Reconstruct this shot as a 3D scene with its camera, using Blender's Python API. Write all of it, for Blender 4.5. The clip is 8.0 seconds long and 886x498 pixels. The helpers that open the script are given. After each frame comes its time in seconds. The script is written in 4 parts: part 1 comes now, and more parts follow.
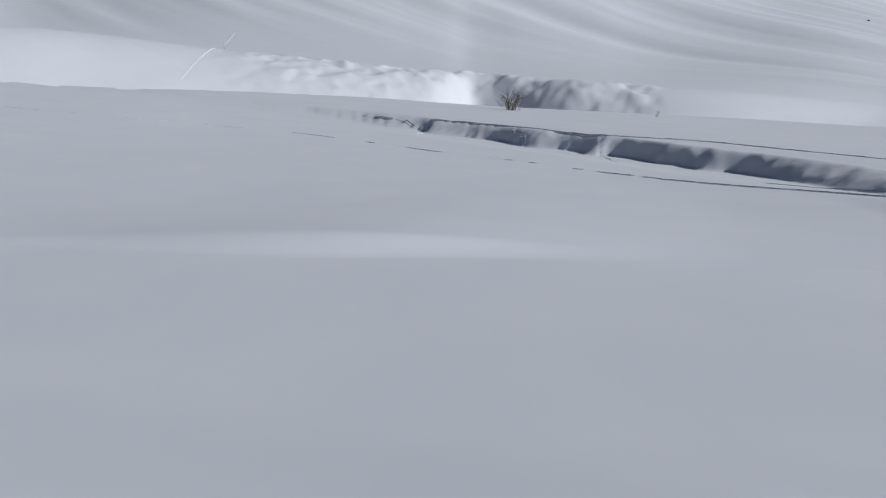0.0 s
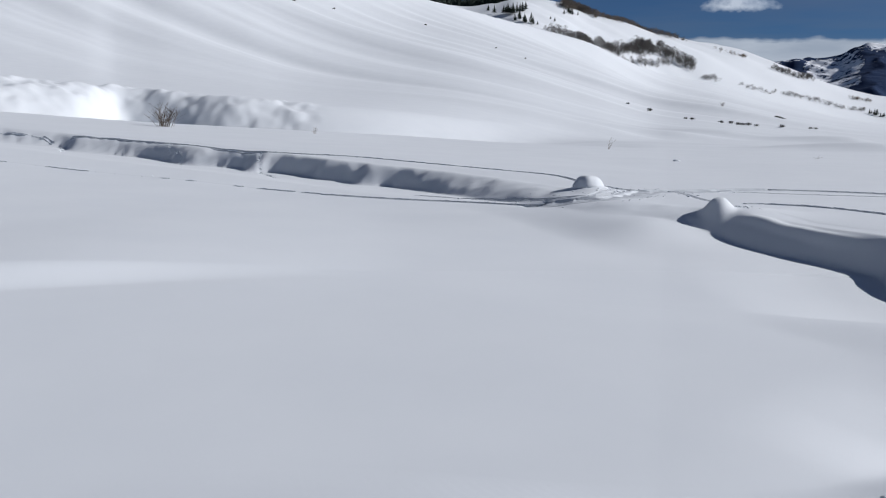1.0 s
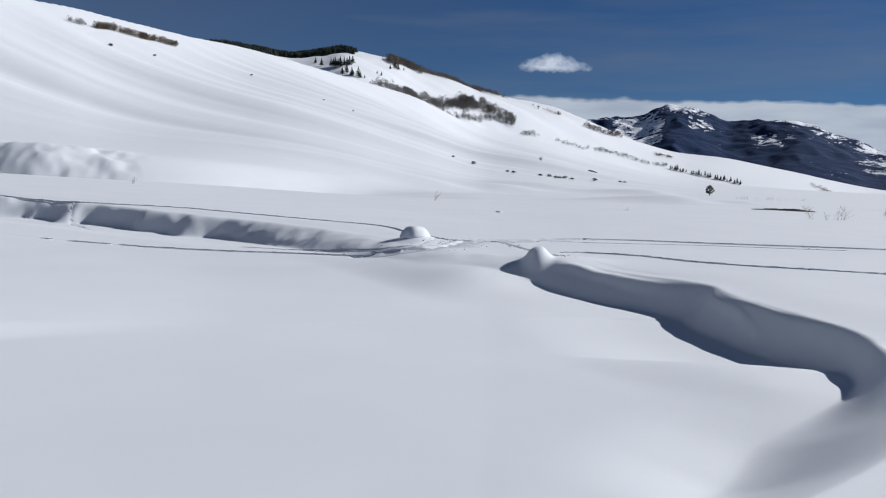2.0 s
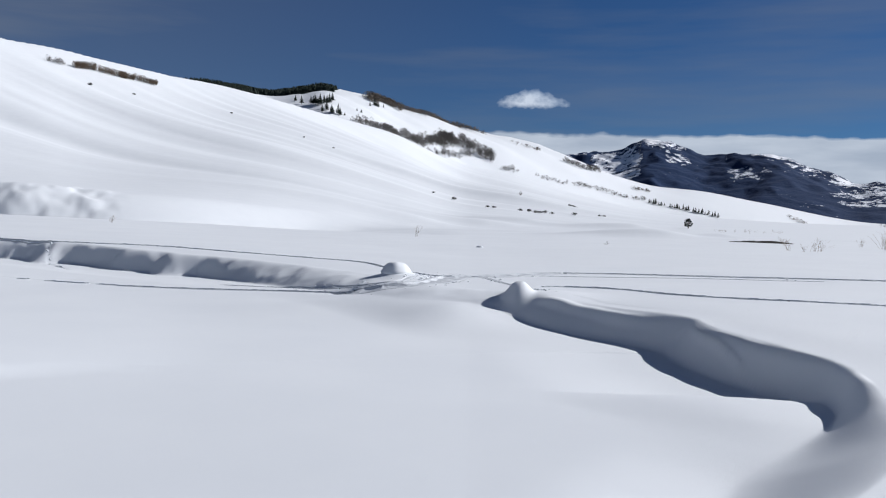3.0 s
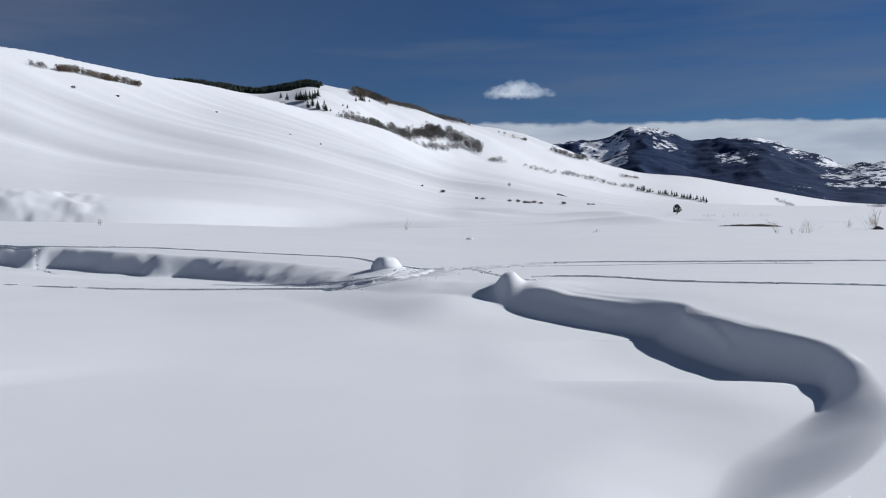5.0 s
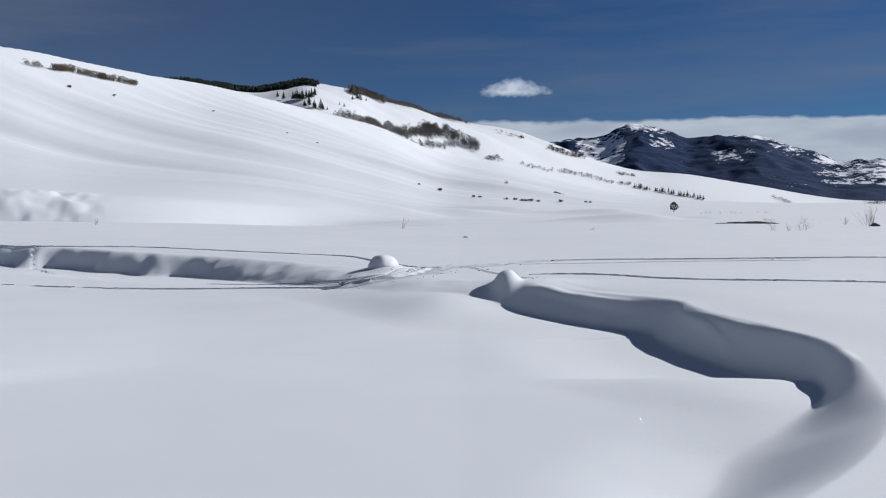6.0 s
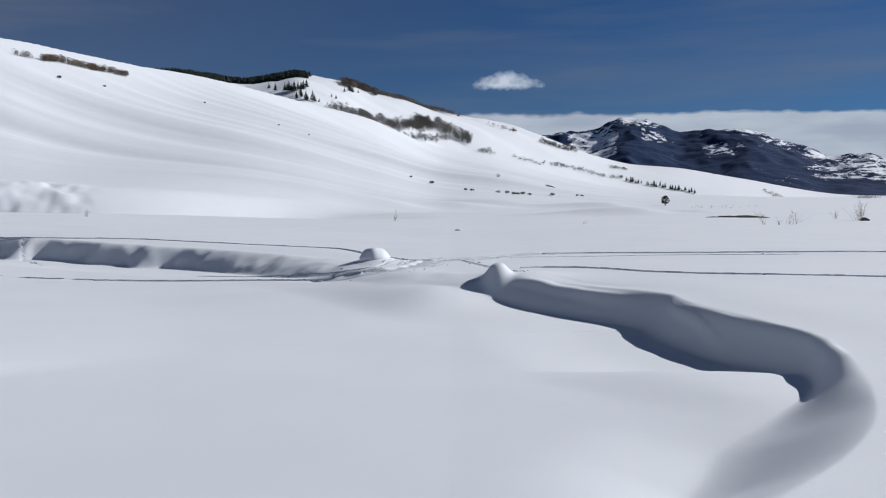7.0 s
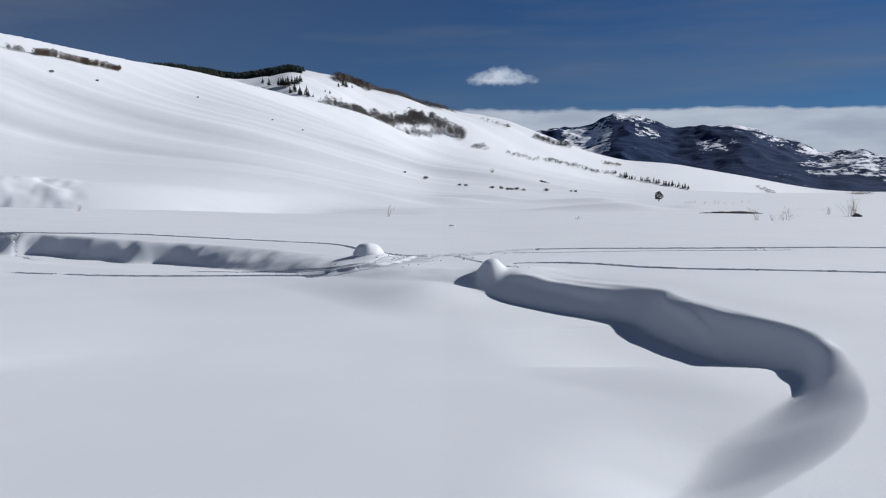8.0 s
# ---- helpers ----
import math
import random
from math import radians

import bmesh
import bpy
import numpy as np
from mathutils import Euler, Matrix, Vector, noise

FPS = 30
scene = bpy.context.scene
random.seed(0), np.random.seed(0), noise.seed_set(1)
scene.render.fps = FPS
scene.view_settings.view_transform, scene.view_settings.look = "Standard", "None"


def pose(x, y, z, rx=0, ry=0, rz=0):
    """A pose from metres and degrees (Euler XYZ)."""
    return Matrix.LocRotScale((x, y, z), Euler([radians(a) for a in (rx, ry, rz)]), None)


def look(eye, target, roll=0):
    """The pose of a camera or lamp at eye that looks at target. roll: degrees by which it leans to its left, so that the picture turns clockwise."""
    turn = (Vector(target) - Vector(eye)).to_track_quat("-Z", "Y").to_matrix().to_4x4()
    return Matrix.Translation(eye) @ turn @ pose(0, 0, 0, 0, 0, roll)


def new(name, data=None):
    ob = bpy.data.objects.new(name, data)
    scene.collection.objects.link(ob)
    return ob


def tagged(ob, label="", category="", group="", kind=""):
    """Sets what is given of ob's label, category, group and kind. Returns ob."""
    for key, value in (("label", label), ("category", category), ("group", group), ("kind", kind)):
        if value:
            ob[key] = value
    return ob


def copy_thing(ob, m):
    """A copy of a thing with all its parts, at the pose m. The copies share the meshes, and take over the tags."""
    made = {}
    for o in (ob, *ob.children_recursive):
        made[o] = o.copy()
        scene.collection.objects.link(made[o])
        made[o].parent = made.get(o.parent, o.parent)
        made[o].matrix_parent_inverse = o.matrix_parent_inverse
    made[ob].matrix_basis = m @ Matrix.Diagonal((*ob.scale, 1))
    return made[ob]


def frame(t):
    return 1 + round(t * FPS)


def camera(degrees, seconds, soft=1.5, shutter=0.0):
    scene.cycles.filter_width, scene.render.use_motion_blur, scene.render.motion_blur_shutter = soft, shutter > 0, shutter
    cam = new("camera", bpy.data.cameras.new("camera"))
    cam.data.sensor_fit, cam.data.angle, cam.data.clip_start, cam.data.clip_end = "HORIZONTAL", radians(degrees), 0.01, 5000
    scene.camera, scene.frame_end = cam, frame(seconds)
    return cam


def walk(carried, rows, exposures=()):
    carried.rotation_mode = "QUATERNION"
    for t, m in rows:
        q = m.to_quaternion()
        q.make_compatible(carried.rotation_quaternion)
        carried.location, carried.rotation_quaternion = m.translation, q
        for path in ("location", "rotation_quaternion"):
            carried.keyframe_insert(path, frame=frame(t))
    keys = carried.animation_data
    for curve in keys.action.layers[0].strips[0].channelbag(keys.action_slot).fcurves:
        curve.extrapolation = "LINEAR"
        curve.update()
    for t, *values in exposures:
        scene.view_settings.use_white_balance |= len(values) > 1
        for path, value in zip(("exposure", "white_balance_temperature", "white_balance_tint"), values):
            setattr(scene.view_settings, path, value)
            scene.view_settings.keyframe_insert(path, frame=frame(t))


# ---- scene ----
cam = camera(55.0, 8.0, soft=1.1)
# the viewer stands on the bank and turns to the right: seconds, tilt, lean, bearing, sway
TURN = [(0.0, 79.916, -0.577, 37.041, -0.081, -0.006), (0.5, 80.588, -1.025, 25.359, -0.087, 0.004), (1.0, 81.345, -1.108, 14.616, -0.057, 0.010),
        (1.5, 82.787, -1.181, 6.882, -0.028, 0.004), (2.0, 85.037, -1.672, 3.198, -0.014, -0.010), (3.5, 87.671, -0.891, 1.608, -0.009, -0.006),
        (4.0, 87.443, -0.072, 1.466, 0.0, 0.0), (4.5, 87.168, 0.463, 1.291, 0.012, 0.006), (6.0, 86.875, 0.783, 0.978, 0.016, 0.004),
        (6.5, 86.847, 0.882, 0.633, 0.021, 0.0), (7.0, 86.386, 0.555, 0.433, 0.024, 0.002), (7.5, 86.102, 0.481, 0.236, 0.027, 0.005),
        (8.0, 86.080, 0.469, 0.027, 0.028, 0.005)]
walk(cam, [(t, pose(x, y, 1.6, a, b, c)) for t, a, b, c, x, y in TURN],
     exposures=[(0.0, -0.33, 6020, 10), (0.5, -0.19, 6040, 10), (1.0, 0.05, 6060, 10), (1.5, 0.17, 6080, 10), (2.0, 0.19, 6090, 10), (3.5, 0.35, 6090, 10), (4.0, 0.20, 6090, 10), (4.5, 0.17, 6090, 10), (8.0, 0.15, 6090, 10)])

# ---------- daylight ----------
SUN_BEARING, SUN_HEIGHT = 73.0, 30.0
world = bpy.data.worlds.new("winter_sky")
scene.world = world
world.use_nodes = True
wn, wl = world.node_tree.nodes, world.node_tree.links
wn.clear()
sky = wn.new("ShaderNodeTexSky")
sky.sky_type, sky.sun_disc = "NISHITA", False
sky.sun_elevation, sky.sun_rotation = radians(SUN_HEIGHT), radians(SUN_BEARING)
sky.altitude, sky.air_density, sky.dust_density, sky.ozone_density = 2700, 1.0, 0.3, 2.0
back = wn.new("ShaderNodeBackground")
back.inputs["Strength"].default_value = 0.0240
out = wn.new("ShaderNodeOutputWorld")
deep = wn.new("ShaderNodeMix")
deep.data_type, deep.blend_type = "RGBA", "MULTIPLY"
deep.inputs["Factor"].default_value = 1.0
deep.inputs["B"].default_value = (0.58, 0.94, 1.38, 1)
wl.new(sky.outputs[0], deep.inputs["A"])
# thin veils of high cirrus
way = wn.new("ShaderNodeTexCoord")
veil_map = wn.new("ShaderNodeMapping")
veil_map.inputs["Scale"].default_value, veil_map.inputs["Rotation"].default_value = (1.5, 1.5, 14), (0.0, radians(7), 0.0)
wl.new(way.outputs["Generated"], veil_map.inputs["Vector"])
veil = wn.new("ShaderNodeTexNoise")
veil.inputs["Scale"].default_value, veil.inputs["Detail"].default_value = 1.6, 6.0
wl.new(veil_map.outputs[0], veil.inputs["Vector"])
veil_ramp = wn.new("ShaderNodeValToRGB")
veil_ramp.color_ramp.elements[0].position, veil_ramp.color_ramp.elements[0].color = 0.42, (0, 0, 0, 1)
veil_ramp.color_ramp.elements[1].position, veil_ramp.color_ramp.elements[1].color = 0.72, (0.36, 0.36, 0.36, 1)
wl.new(veil.outputs["Fac"], veil_ramp.inputs["Fac"])
veiled = wn.new("ShaderNodeMix")
veiled.data_type = "RGBA"
veiled.inputs["B"].default_value = (6.5, 7.0, 7.8, 1)
# the veil thickens towards the west
side = wn.new("ShaderNodeSeparateXYZ")
wl.new(way.outputs["Generated"], side.inputs[0])
west = wn.new("ShaderNodeMapRange")
west.inputs["From Min"].default_value, west.inputs["From Max"].default_value = 0.12, -0.38
west.inputs["To Min"].default_value, west.inputs["To Max"].default_value = 0.0, 0.2
wl.new(side.outputs["X"], west.inputs["Value"])
thick = wn.new("ShaderNodeMath")
wl.new(veil_ramp.outputs[0], thick.inputs[0])
wl.new(west.outputs[0], thick.inputs[1])
wl.new(thick.outputs[0], veiled.inputs["Factor"])
wl.new(deep.outputs["Result"], veiled.inputs["A"])
wl.new(veiled.outputs["Result"], back.inputs["Color"])
wl.new(back.outputs[0], out.inputs["Surface"])
sun = new("sun", bpy.data.lights.new("sun", "SUN"))
sun.data.energy, sun.data.angle, sun.data.color = 4.92, radians(0.55), (1.0, 0.942, 0.875)
away = Vector((math.sin(radians(SUN_BEARING)) * math.cos(radians(SUN_HEIGHT)),
               math.cos(radians(SUN_BEARING)) * math.cos(radians(SUN_HEIGHT)), math.sin(radians(SUN_HEIGHT))))
sun.matrix_world = look(away * 50, (0, 0, 0))


# ---------- materials ----------
def material(name, rough=0.8):
    m = bpy.data.materials.new(name)
    m.use_nodes = True
    n, l = m.node_tree.nodes, m.node_tree.links
    b = n["Principled BSDF"]
    b.inputs["Roughness"].default_value = rough
    return m, n, l, b


def noise_node(n, l, scale, detail=3.0, vector=None):
    t = n.new("ShaderNodeTexNoise")
    t.inputs["Scale"].default_value, t.inputs["Detail"].default_value = scale, detail
    if vector is not None:
        l.new(vector, t.inputs["Vector"])
    return t


def ramp_node(n, l, fac, stops):
    r = n.new("ShaderNodeValToRGB")
    e = r.color_ramp.elements
    while len(e) < len(stops):
        e.new(0.5)
    for el, (p, c) in zip(e, stops):
        el.position, el.color = p, (*c, 1)
    l.new(fac, r.inputs["Fac"])
    return r


def bump_node(n, l, height_out, strength, distance, normal=None):
    b = n.new("ShaderNodeBump")
    b.inputs["Strength"].default_value, b.inputs["Distance"].default_value = strength, distance
    l.new(height_out, b.inputs["Height"])
    if normal is not None:
        l.new(normal, b.inputs["Normal"])
    return b


def snow_material():
    m, n, l, b = material("snow", 0.88)
    p = n.new("ShaderNodeTexCoord").outputs["Object"]
    a = noise_node(n, l, 0.5, 4, p)
    c = ramp_node(n, l, a.outputs["Fac"], [(0.3, (0.568, 0.602, 0.645)), (0.7, (0.594, 0.627, 0.667))])
    l.new(c.outputs[0], b.inputs["Base Color"])
    b.inputs["IOR"].default_value, b.inputs["Specular IOR Level"].default_value = 1.6, 0.75
    coarse = bump_node(n, l, noise_node(n, l, 1.3, 3, p).outputs["Fac"], 0.12, 0.05)
    fine = bump_node(n, l, noise_node(n, l, 70, 5, p).outputs["Fac"], 0.25, 0.004, coarse.outputs[0])
    # the crust is bared and coarser where the wind sweeps the hollow by the bank
    place = n.new("ShaderNodeSeparateXYZ")
    l.new(p, place.inputs[0])
    bared = n.new("ShaderNodeMapRange")
    bared.inputs["From Min"].default_value, bared.inputs["From Max"].default_value = 0.8, 2.4
    bared.inputs["To Min"].default_value, bared.inputs["To Max"].default_value = 0.14, 0.5
    l.new(place.outputs["X"], bared.inputs["Value"])
    l.new(bared.outputs[0], fine.inputs["Strength"])
    l.new(fine.outputs[0], b.inputs["Normal"])
    return m


def mountain_material():
    m, n, l, b = material("hazy_wooded_mountain", 0.9)
    p = n.new("ShaderNodeTexCoord").outputs["Object"]
    big = noise_node(n, l, 0.0065, 7, p)
    small = noise_node(n, l, 0.034, 9, p)
    small.inputs["Roughness"].default_value = 0.72
    att = n.new("ShaderNodeAttribute")
    att.attribute_name = "bare"
    mix = n.new("ShaderNodeMath"); mix.operation = "MULTIPLY_ADD"
    l.new(small.outputs["Fac"], mix.inputs[0]); mix.inputs[1].default_value = 1.15
    half = n.new("ShaderNodeMath"); half.operation = "MULTIPLY"; half.inputs[1].default_value = 0.55
    l.new(big.outputs["Fac"], half.inputs[0]); l.new(half.outputs[0], mix.inputs[2])
    add = n.new("ShaderNodeMath"); add.operation = "ADD"
    l.new(mix.outputs[0], add.inputs[0]); l.new(att.outputs["Fac"], add.inputs[1])
    # the blue haze of distance is put into the forest's base colour
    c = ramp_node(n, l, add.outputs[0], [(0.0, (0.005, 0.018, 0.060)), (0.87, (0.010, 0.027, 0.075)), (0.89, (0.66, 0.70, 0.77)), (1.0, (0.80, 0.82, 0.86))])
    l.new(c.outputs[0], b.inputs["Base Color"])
    b.inputs["Specular IOR Level"].default_value = 0.1
    bu = bump_node(n, l, noise_node(n, l, 0.10, 4, p).outputs["Fac"], 0.25, 12)
    l.new(bu.outputs[0], b.inputs["Normal"])
    return m


def plain_material(name, low, high, scale, rough=0.9, bump=0.3):
    """Two-tone natural surface with grain; low and high are its colours."""
    m, n, l, b = material(name, rough)
    p = n.new("ShaderNodeTexCoord").outputs["Object"]
    info = n.new("ShaderNodeNewGeometry").outputs["Random Per Island"]
    t = noise_node(n, l, scale, 4, p)
    mid = n.new("ShaderNodeMath"); mid.operation = "MULTIPLY_ADD"
    l.new(info, mid.inputs[0]); mid.inputs[1].default_value = 0.5
    half = n.new("ShaderNodeMath"); half.operation = "MULTIPLY"; half.inputs[1].default_value = 0.55
    l.new(t.outputs["Fac"], half.inputs[0]); l.new(half.outputs[0], mid.inputs[2])
    c = ramp_node(n, l, mid.outputs[0], [(0.2, low), (0.75, high)])
    l.new(c.outputs[0], b.inputs["Base Color"])
    b.inputs["Specular IOR Level"].default_value = 0.2
    l.new(bump_node(n, l, t.outputs["Fac"], bump, 0.02).outputs[0], b.inputs["Normal"])
    return m


def cloud_material(name, bright, dull, scale, lean):
    """Thin far cloud: density from noise, thinned towards its rim by the 'rim' attribute."""
    m = bpy.data.materials.new(name)
    m.use_nodes = True
    n, l = m.node_tree.nodes, m.node_tree.links
    n.clear()
    p = n.new("ShaderNodeTexCoord").outputs["Object"]
    mp = n.new("ShaderNodeMapping")
    mp.inputs["Scale"].default_value = lean
    l.new(p, mp.inputs["Vector"])
    t = noise_node(n, l, scale, 7, mp.outputs[0])
    t.inputs["Roughness"].default_value = 0.6
    soft = noise_node(n, l, scale * 0.6, 5, mp.outputs[0])
    rim = n.new("ShaderNodeAttribute"); rim.attribute_name = "rim"
    a = n.new("ShaderNodeMath"); a.operation = "MULTIPLY_ADD"
    l.new(t.outputs["Fac"], a.inputs[0]); a.inputs[1].default_value = 1.1; l.new(rim.outputs["Fac"], a.inputs[2])
    k = ramp_node(n, l, a.outputs[0], [(0.42, (0, 0, 0)), (0.98, (1, 1, 1))])
    c = ramp_node(n, l, soft.outputs["Fac"], [(0.35, dull), (0.65, bright)])
    e = n.new("ShaderNodeEmission"); l.new(c.outputs[0], e.inputs["Color"])
    tr = n.new("ShaderNodeBsdfTransparent")
    mix = n.new("ShaderNodeMixShader")
    o = n.new("ShaderNodeOutputMaterial")
    l.new(k.outputs[0], mix.inputs[0]); l.new(tr.outputs[0], mix.inputs[1]); l.new(e.outputs[0], mix.inputs[2])
    l.new(mix.outputs[0], o.inputs["Surface"])
    return m


SNOW = snow_material()
# trodden snow, with the small shadows of its rough grooves put into the colour
PACKED_SHADED = plain_material("packed_shaded_snow", (0.41, 0.44, 0.48), (0.54, 0.57, 0.61), 9.0, 0.7, 0.6)
CRYSTAL = material("ice_crystal", 0.6)[0]
ice = CRYSTAL.node_tree.nodes["Principled BSDF"]
ice.inputs["Base Color"].default_value = (0.72, 0.73, 0.75, 1)
ice.inputs["Coat Weight"].default_value, ice.inputs["Coat Roughness"].default_value, ice.inputs["Coat IOR"].default_value = 1.0, 0.22, 2.4
NEEDLES = plain_material("conifer_needles", (0.008, 0.014, 0.012), (0.022, 0.032, 0.024), 3.0)
BARK = plain_material("grey_bark", (0.06, 0.05, 0.042), (0.16, 0.14, 0.12), 6.0)
ASPEN = plain_material("bare_aspen_twigs", (0.07, 0.066, 0.062), (0.17, 0.16, 0.15), 0.5)
BROWN_TWIGS = plain_material("brown_twigs", (0.055, 0.038, 0.027), (0.15, 0.11, 0.075), 0.5)
GREY_TWIGS = plain_material("grey_brown_twigs", (0.075, 0.062, 0.052), (0.19, 0.165, 0.14), 0.5)
WILLOW = plain_material("willow_stems", (0.15, 0.11, 0.085), (0.34, 0.28, 0.23), 8.0)
SAGE = plain_material("dry_sagebrush", (0.022, 0.021, 0.02), (0.07, 0.065, 0.058), 5.0)
EARTH = plain_material("wet_earth", (0.014, 0.013, 0.013), (0.045, 0.041, 0.037), 4.0)
STONE = plain_material("dark_stone", (0.05, 0.048, 0.045), (0.15, 0.14, 0.13), 20.0)
CLOUD = cloud_material("small_cloud", (0.49, 0.53, 0.59), (0.35, 0.405, 0.49), 0.0095, (1, 1, 1.7))
CLOUD_BANK = cloud_material("cloud_bank", (0.42, 0.455, 0.505), (0.31, 0.35, 0.41), 0.0035, (1, 1, 4.5))
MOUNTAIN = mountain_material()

# ---------- shape of the land: heights in metres over the creek terrace ----------
def lattice(x, y, seed):
    """Smooth value noise in -1..1 on a unit lattice."""
    x0, y0 = np.floor(x), np.floor(y)
    u, v = x - x0, y - y0
    u, v = u * u * u * (u * (6 * u - 15) + 10), v * v * v * (v * (6 * v - 15) + 10)

    def h(a, b):
        s = np.sin(a * 127.1 + b * 311.7 + seed * 74.7) * 43758.5453
        return 2 * (s - np.floor(s)) - 1
    return ((h(x0, y0) * (1 - u) + h(x0 + 1, y0) * u) * (1 - v)
            + (h(x0, y0 + 1) * (1 - u) + h(x0 + 1, y0 + 1) * u) * v)


def fbm(x, y, seed, octaves=3):
    return sum(lattice(x * 2 ** k, y * 2 ** k, seed + 7 * k) / 2 ** k for k in range(octaves))


def step(a, b, x):
    t = np.clip((x - a) / (b - a), 0, 1)
    return t * t * (3 - 2 * t)


def curve(pairs, x, even):
    px, py = np.array([p[0] for p in pairs], float), np.array([p[1] for p in pairs], float)
    dx = np.diff(px)
    s = np.diff(py) / dx
    mid = (s[:-1] * dx[1:] + s[1:] * dx[:-1]) / (dx[1:] + dx[:-1])
    if even:                                                   # no overshoot between the pairs
        flat = s[:-1] * s[1:] <= 0
        cap = 3 * np.minimum(np.abs(s[:-1]), np.abs(s[1:]))
        mid = np.where(flat, 0, np.clip(mid, -cap, cap))
    m = np.concatenate([[s[0]], mid, [s[-1]]])
    x = np.clip(x, px[0], px[-1])
    i = np.clip(np.searchsorted(px, x, side="right") - 1, 0, len(px) - 2)
    t = (x - px[i]) / dx[i]
    return ((1 + 2 * t) * (1 - t) ** 2 * py[i] + t * (1 - t) ** 2 * dx[i] * m[i]
            + t * t * (3 - 2 * t) * py[i + 1] + t * t * (t - 1) * dx[i] * m[i + 1])


def knots(pairs, x):
    """Smooth curve through (x, value) pairs."""
    return curve(pairs, x, True)


def smooth_line(points, n=400):
    """A smooth plan curve through a few points, as n points."""
    p = np.array(points, float)
    d = np.concatenate([[0], np.cumsum(np.hypot(*np.diff(p, axis=0).T))])
    s = np.linspace(0, d[-1], n)
    return np.stack([curve(list(zip(d, p[:, k])), s, False) for k in (0, 1)], 1), s


def line_distance(x, y, line, marks=None):
    """Signed distance to a plan curve (positive on its right hand) and the place along it from 0 to 1."""
    x, y = np.asarray(x, float).ravel(), np.asarray(y, float).ravel()
    n = len(line) - 1
    marks = np.arange(n + 1) / n if marks is None else marks
    best, side, at = np.full(x.shape, 1e9), np.zeros(x.shape), np.zeros(x.shape)
    hop = max(1, n // 32)
    posts = line[::hop]
    first, least = np.zeros(x.shape, int), np.full(x.shape, 1e9)
    for k, (px, py) in enumerate(posts):
        q = (x - px) ** 2 + (y - py) ** 2
        near = q < least
        first[near], least[near] = k, q[near]
    for k in range(len(posts)):
        mine = np.nonzero(first == k)[0]
        if not len(mine):
            continue
        xm, ym, b, sd, am = x[mine], y[mine], best[mine], side[mine], at[mine]
        for i in range(max(0, (k - 2) * hop), min(n, (k + 2) * hop)):
            (ax, ay), (bx, by) = line[i], line[i + 1]
            ex, ey = bx - ax, by - ay
            t = np.clip(((xm - ax) * ex + (ym - ay) * ey) / (ex * ex + ey * ey), 0, 1)
            px, py = xm - ax - t * ex, ym - ay - t * ey
            d = px * px + py * py
            near = d < b
            b = np.where(near, d, b)
            sd = np.where(near, np.sign(py * ex - px * ey), sd)
            am = np.where(near, marks[i] + t * (marks[i + 1] - marks[i]), am)
        best[mine], side[mine], at[mine] = b, sd, am
    return -side * np.sqrt(best), at


# the lip of the creek bank, from the viewer's side round to the far left, where it dies out
BANK = [(-14.0, -1.6), (-8.0, 0.0), (-3.7, 1.3), (-0.8, 2.5), (0.6, 3.4), (1.7, 4.4), (2.5, 5.25), (3.1, 6.1), (3.52, 7.0), (3.87, 7.95), (4.15, 9.2),
        (4.22, 10.1), (4.05, 11.1), (3.8, 12.2), (3.67, 13.2), (3.66, 13.9), (3.36, 14.42), (2.75, 15.1), (2.0, 15.85), (1.4, 16.5), (-0.1, 18.3), (-1.7, 20.3),
        (-4.2, 23.0), (-7.5, 25.4), (-12.0, 27.6), (-18.0, 29.5), (-25.0, 31.5), (-34.0, 32.5), (-46.0, 33.0)]
BANK_LINE = smooth_line(BANK, 1000)[0]


def bank_place(x, y):
    return float(np.argmin(np.hypot(BANK_LINE[:, 0] - x, BANK_LINE[:, 1] - y))) / 999


def bank_bearing(az):
    """The place along the upstream bank that lies on a bearing."""
    off = np.abs(np.degrees(np.arctan2(BANK_LINE[:, 0], BANK_LINE[:, 1])) - az)
    off[:int(999 * bank_place(-1.7, 20.3))] = 999
    return float(np.argmin(off)) / 999


# drop from terrace to creek bed and width of the face along the bank
DROP = [(0, 0.46), (bank_place(-3.7, 1.3), 0.46), (bank_place(-0.8, 2.5), 0.36), (bank_place(1.7, 4.4), 0.40), (bank_place(2.5, 5.25), 0.54), (bank_place(3.1, 6.1), 0.51),
        (bank_place(3.52, 7.0), 0.39), (bank_place(3.87, 7.95), 0.33), (bank_place(4.15, 9.2), 0.38), (bank_place(4.22, 10.1), 0.53), (bank_place(4.05, 11.1), 0.60), (bank_place(3.7, 13.5), 0.59),
        (bank_place(2.75, 15.1), 0.53), (bank_place(1.6, 16.35), 0.40), (bank_place(0.8, 17.3), 0.16), (bank_place(-0.2, 18.3), 0.17), (bank_place(-1.7, 20.3), 0.32),
        (bank_place(-4.2, 23), 0.5), (bank_place(-12, 27.6), 0.68), (bank_place(-25, 31.5), 0.56), (bank_place(-34, 32.5), 0.2), (1, 0.02)]
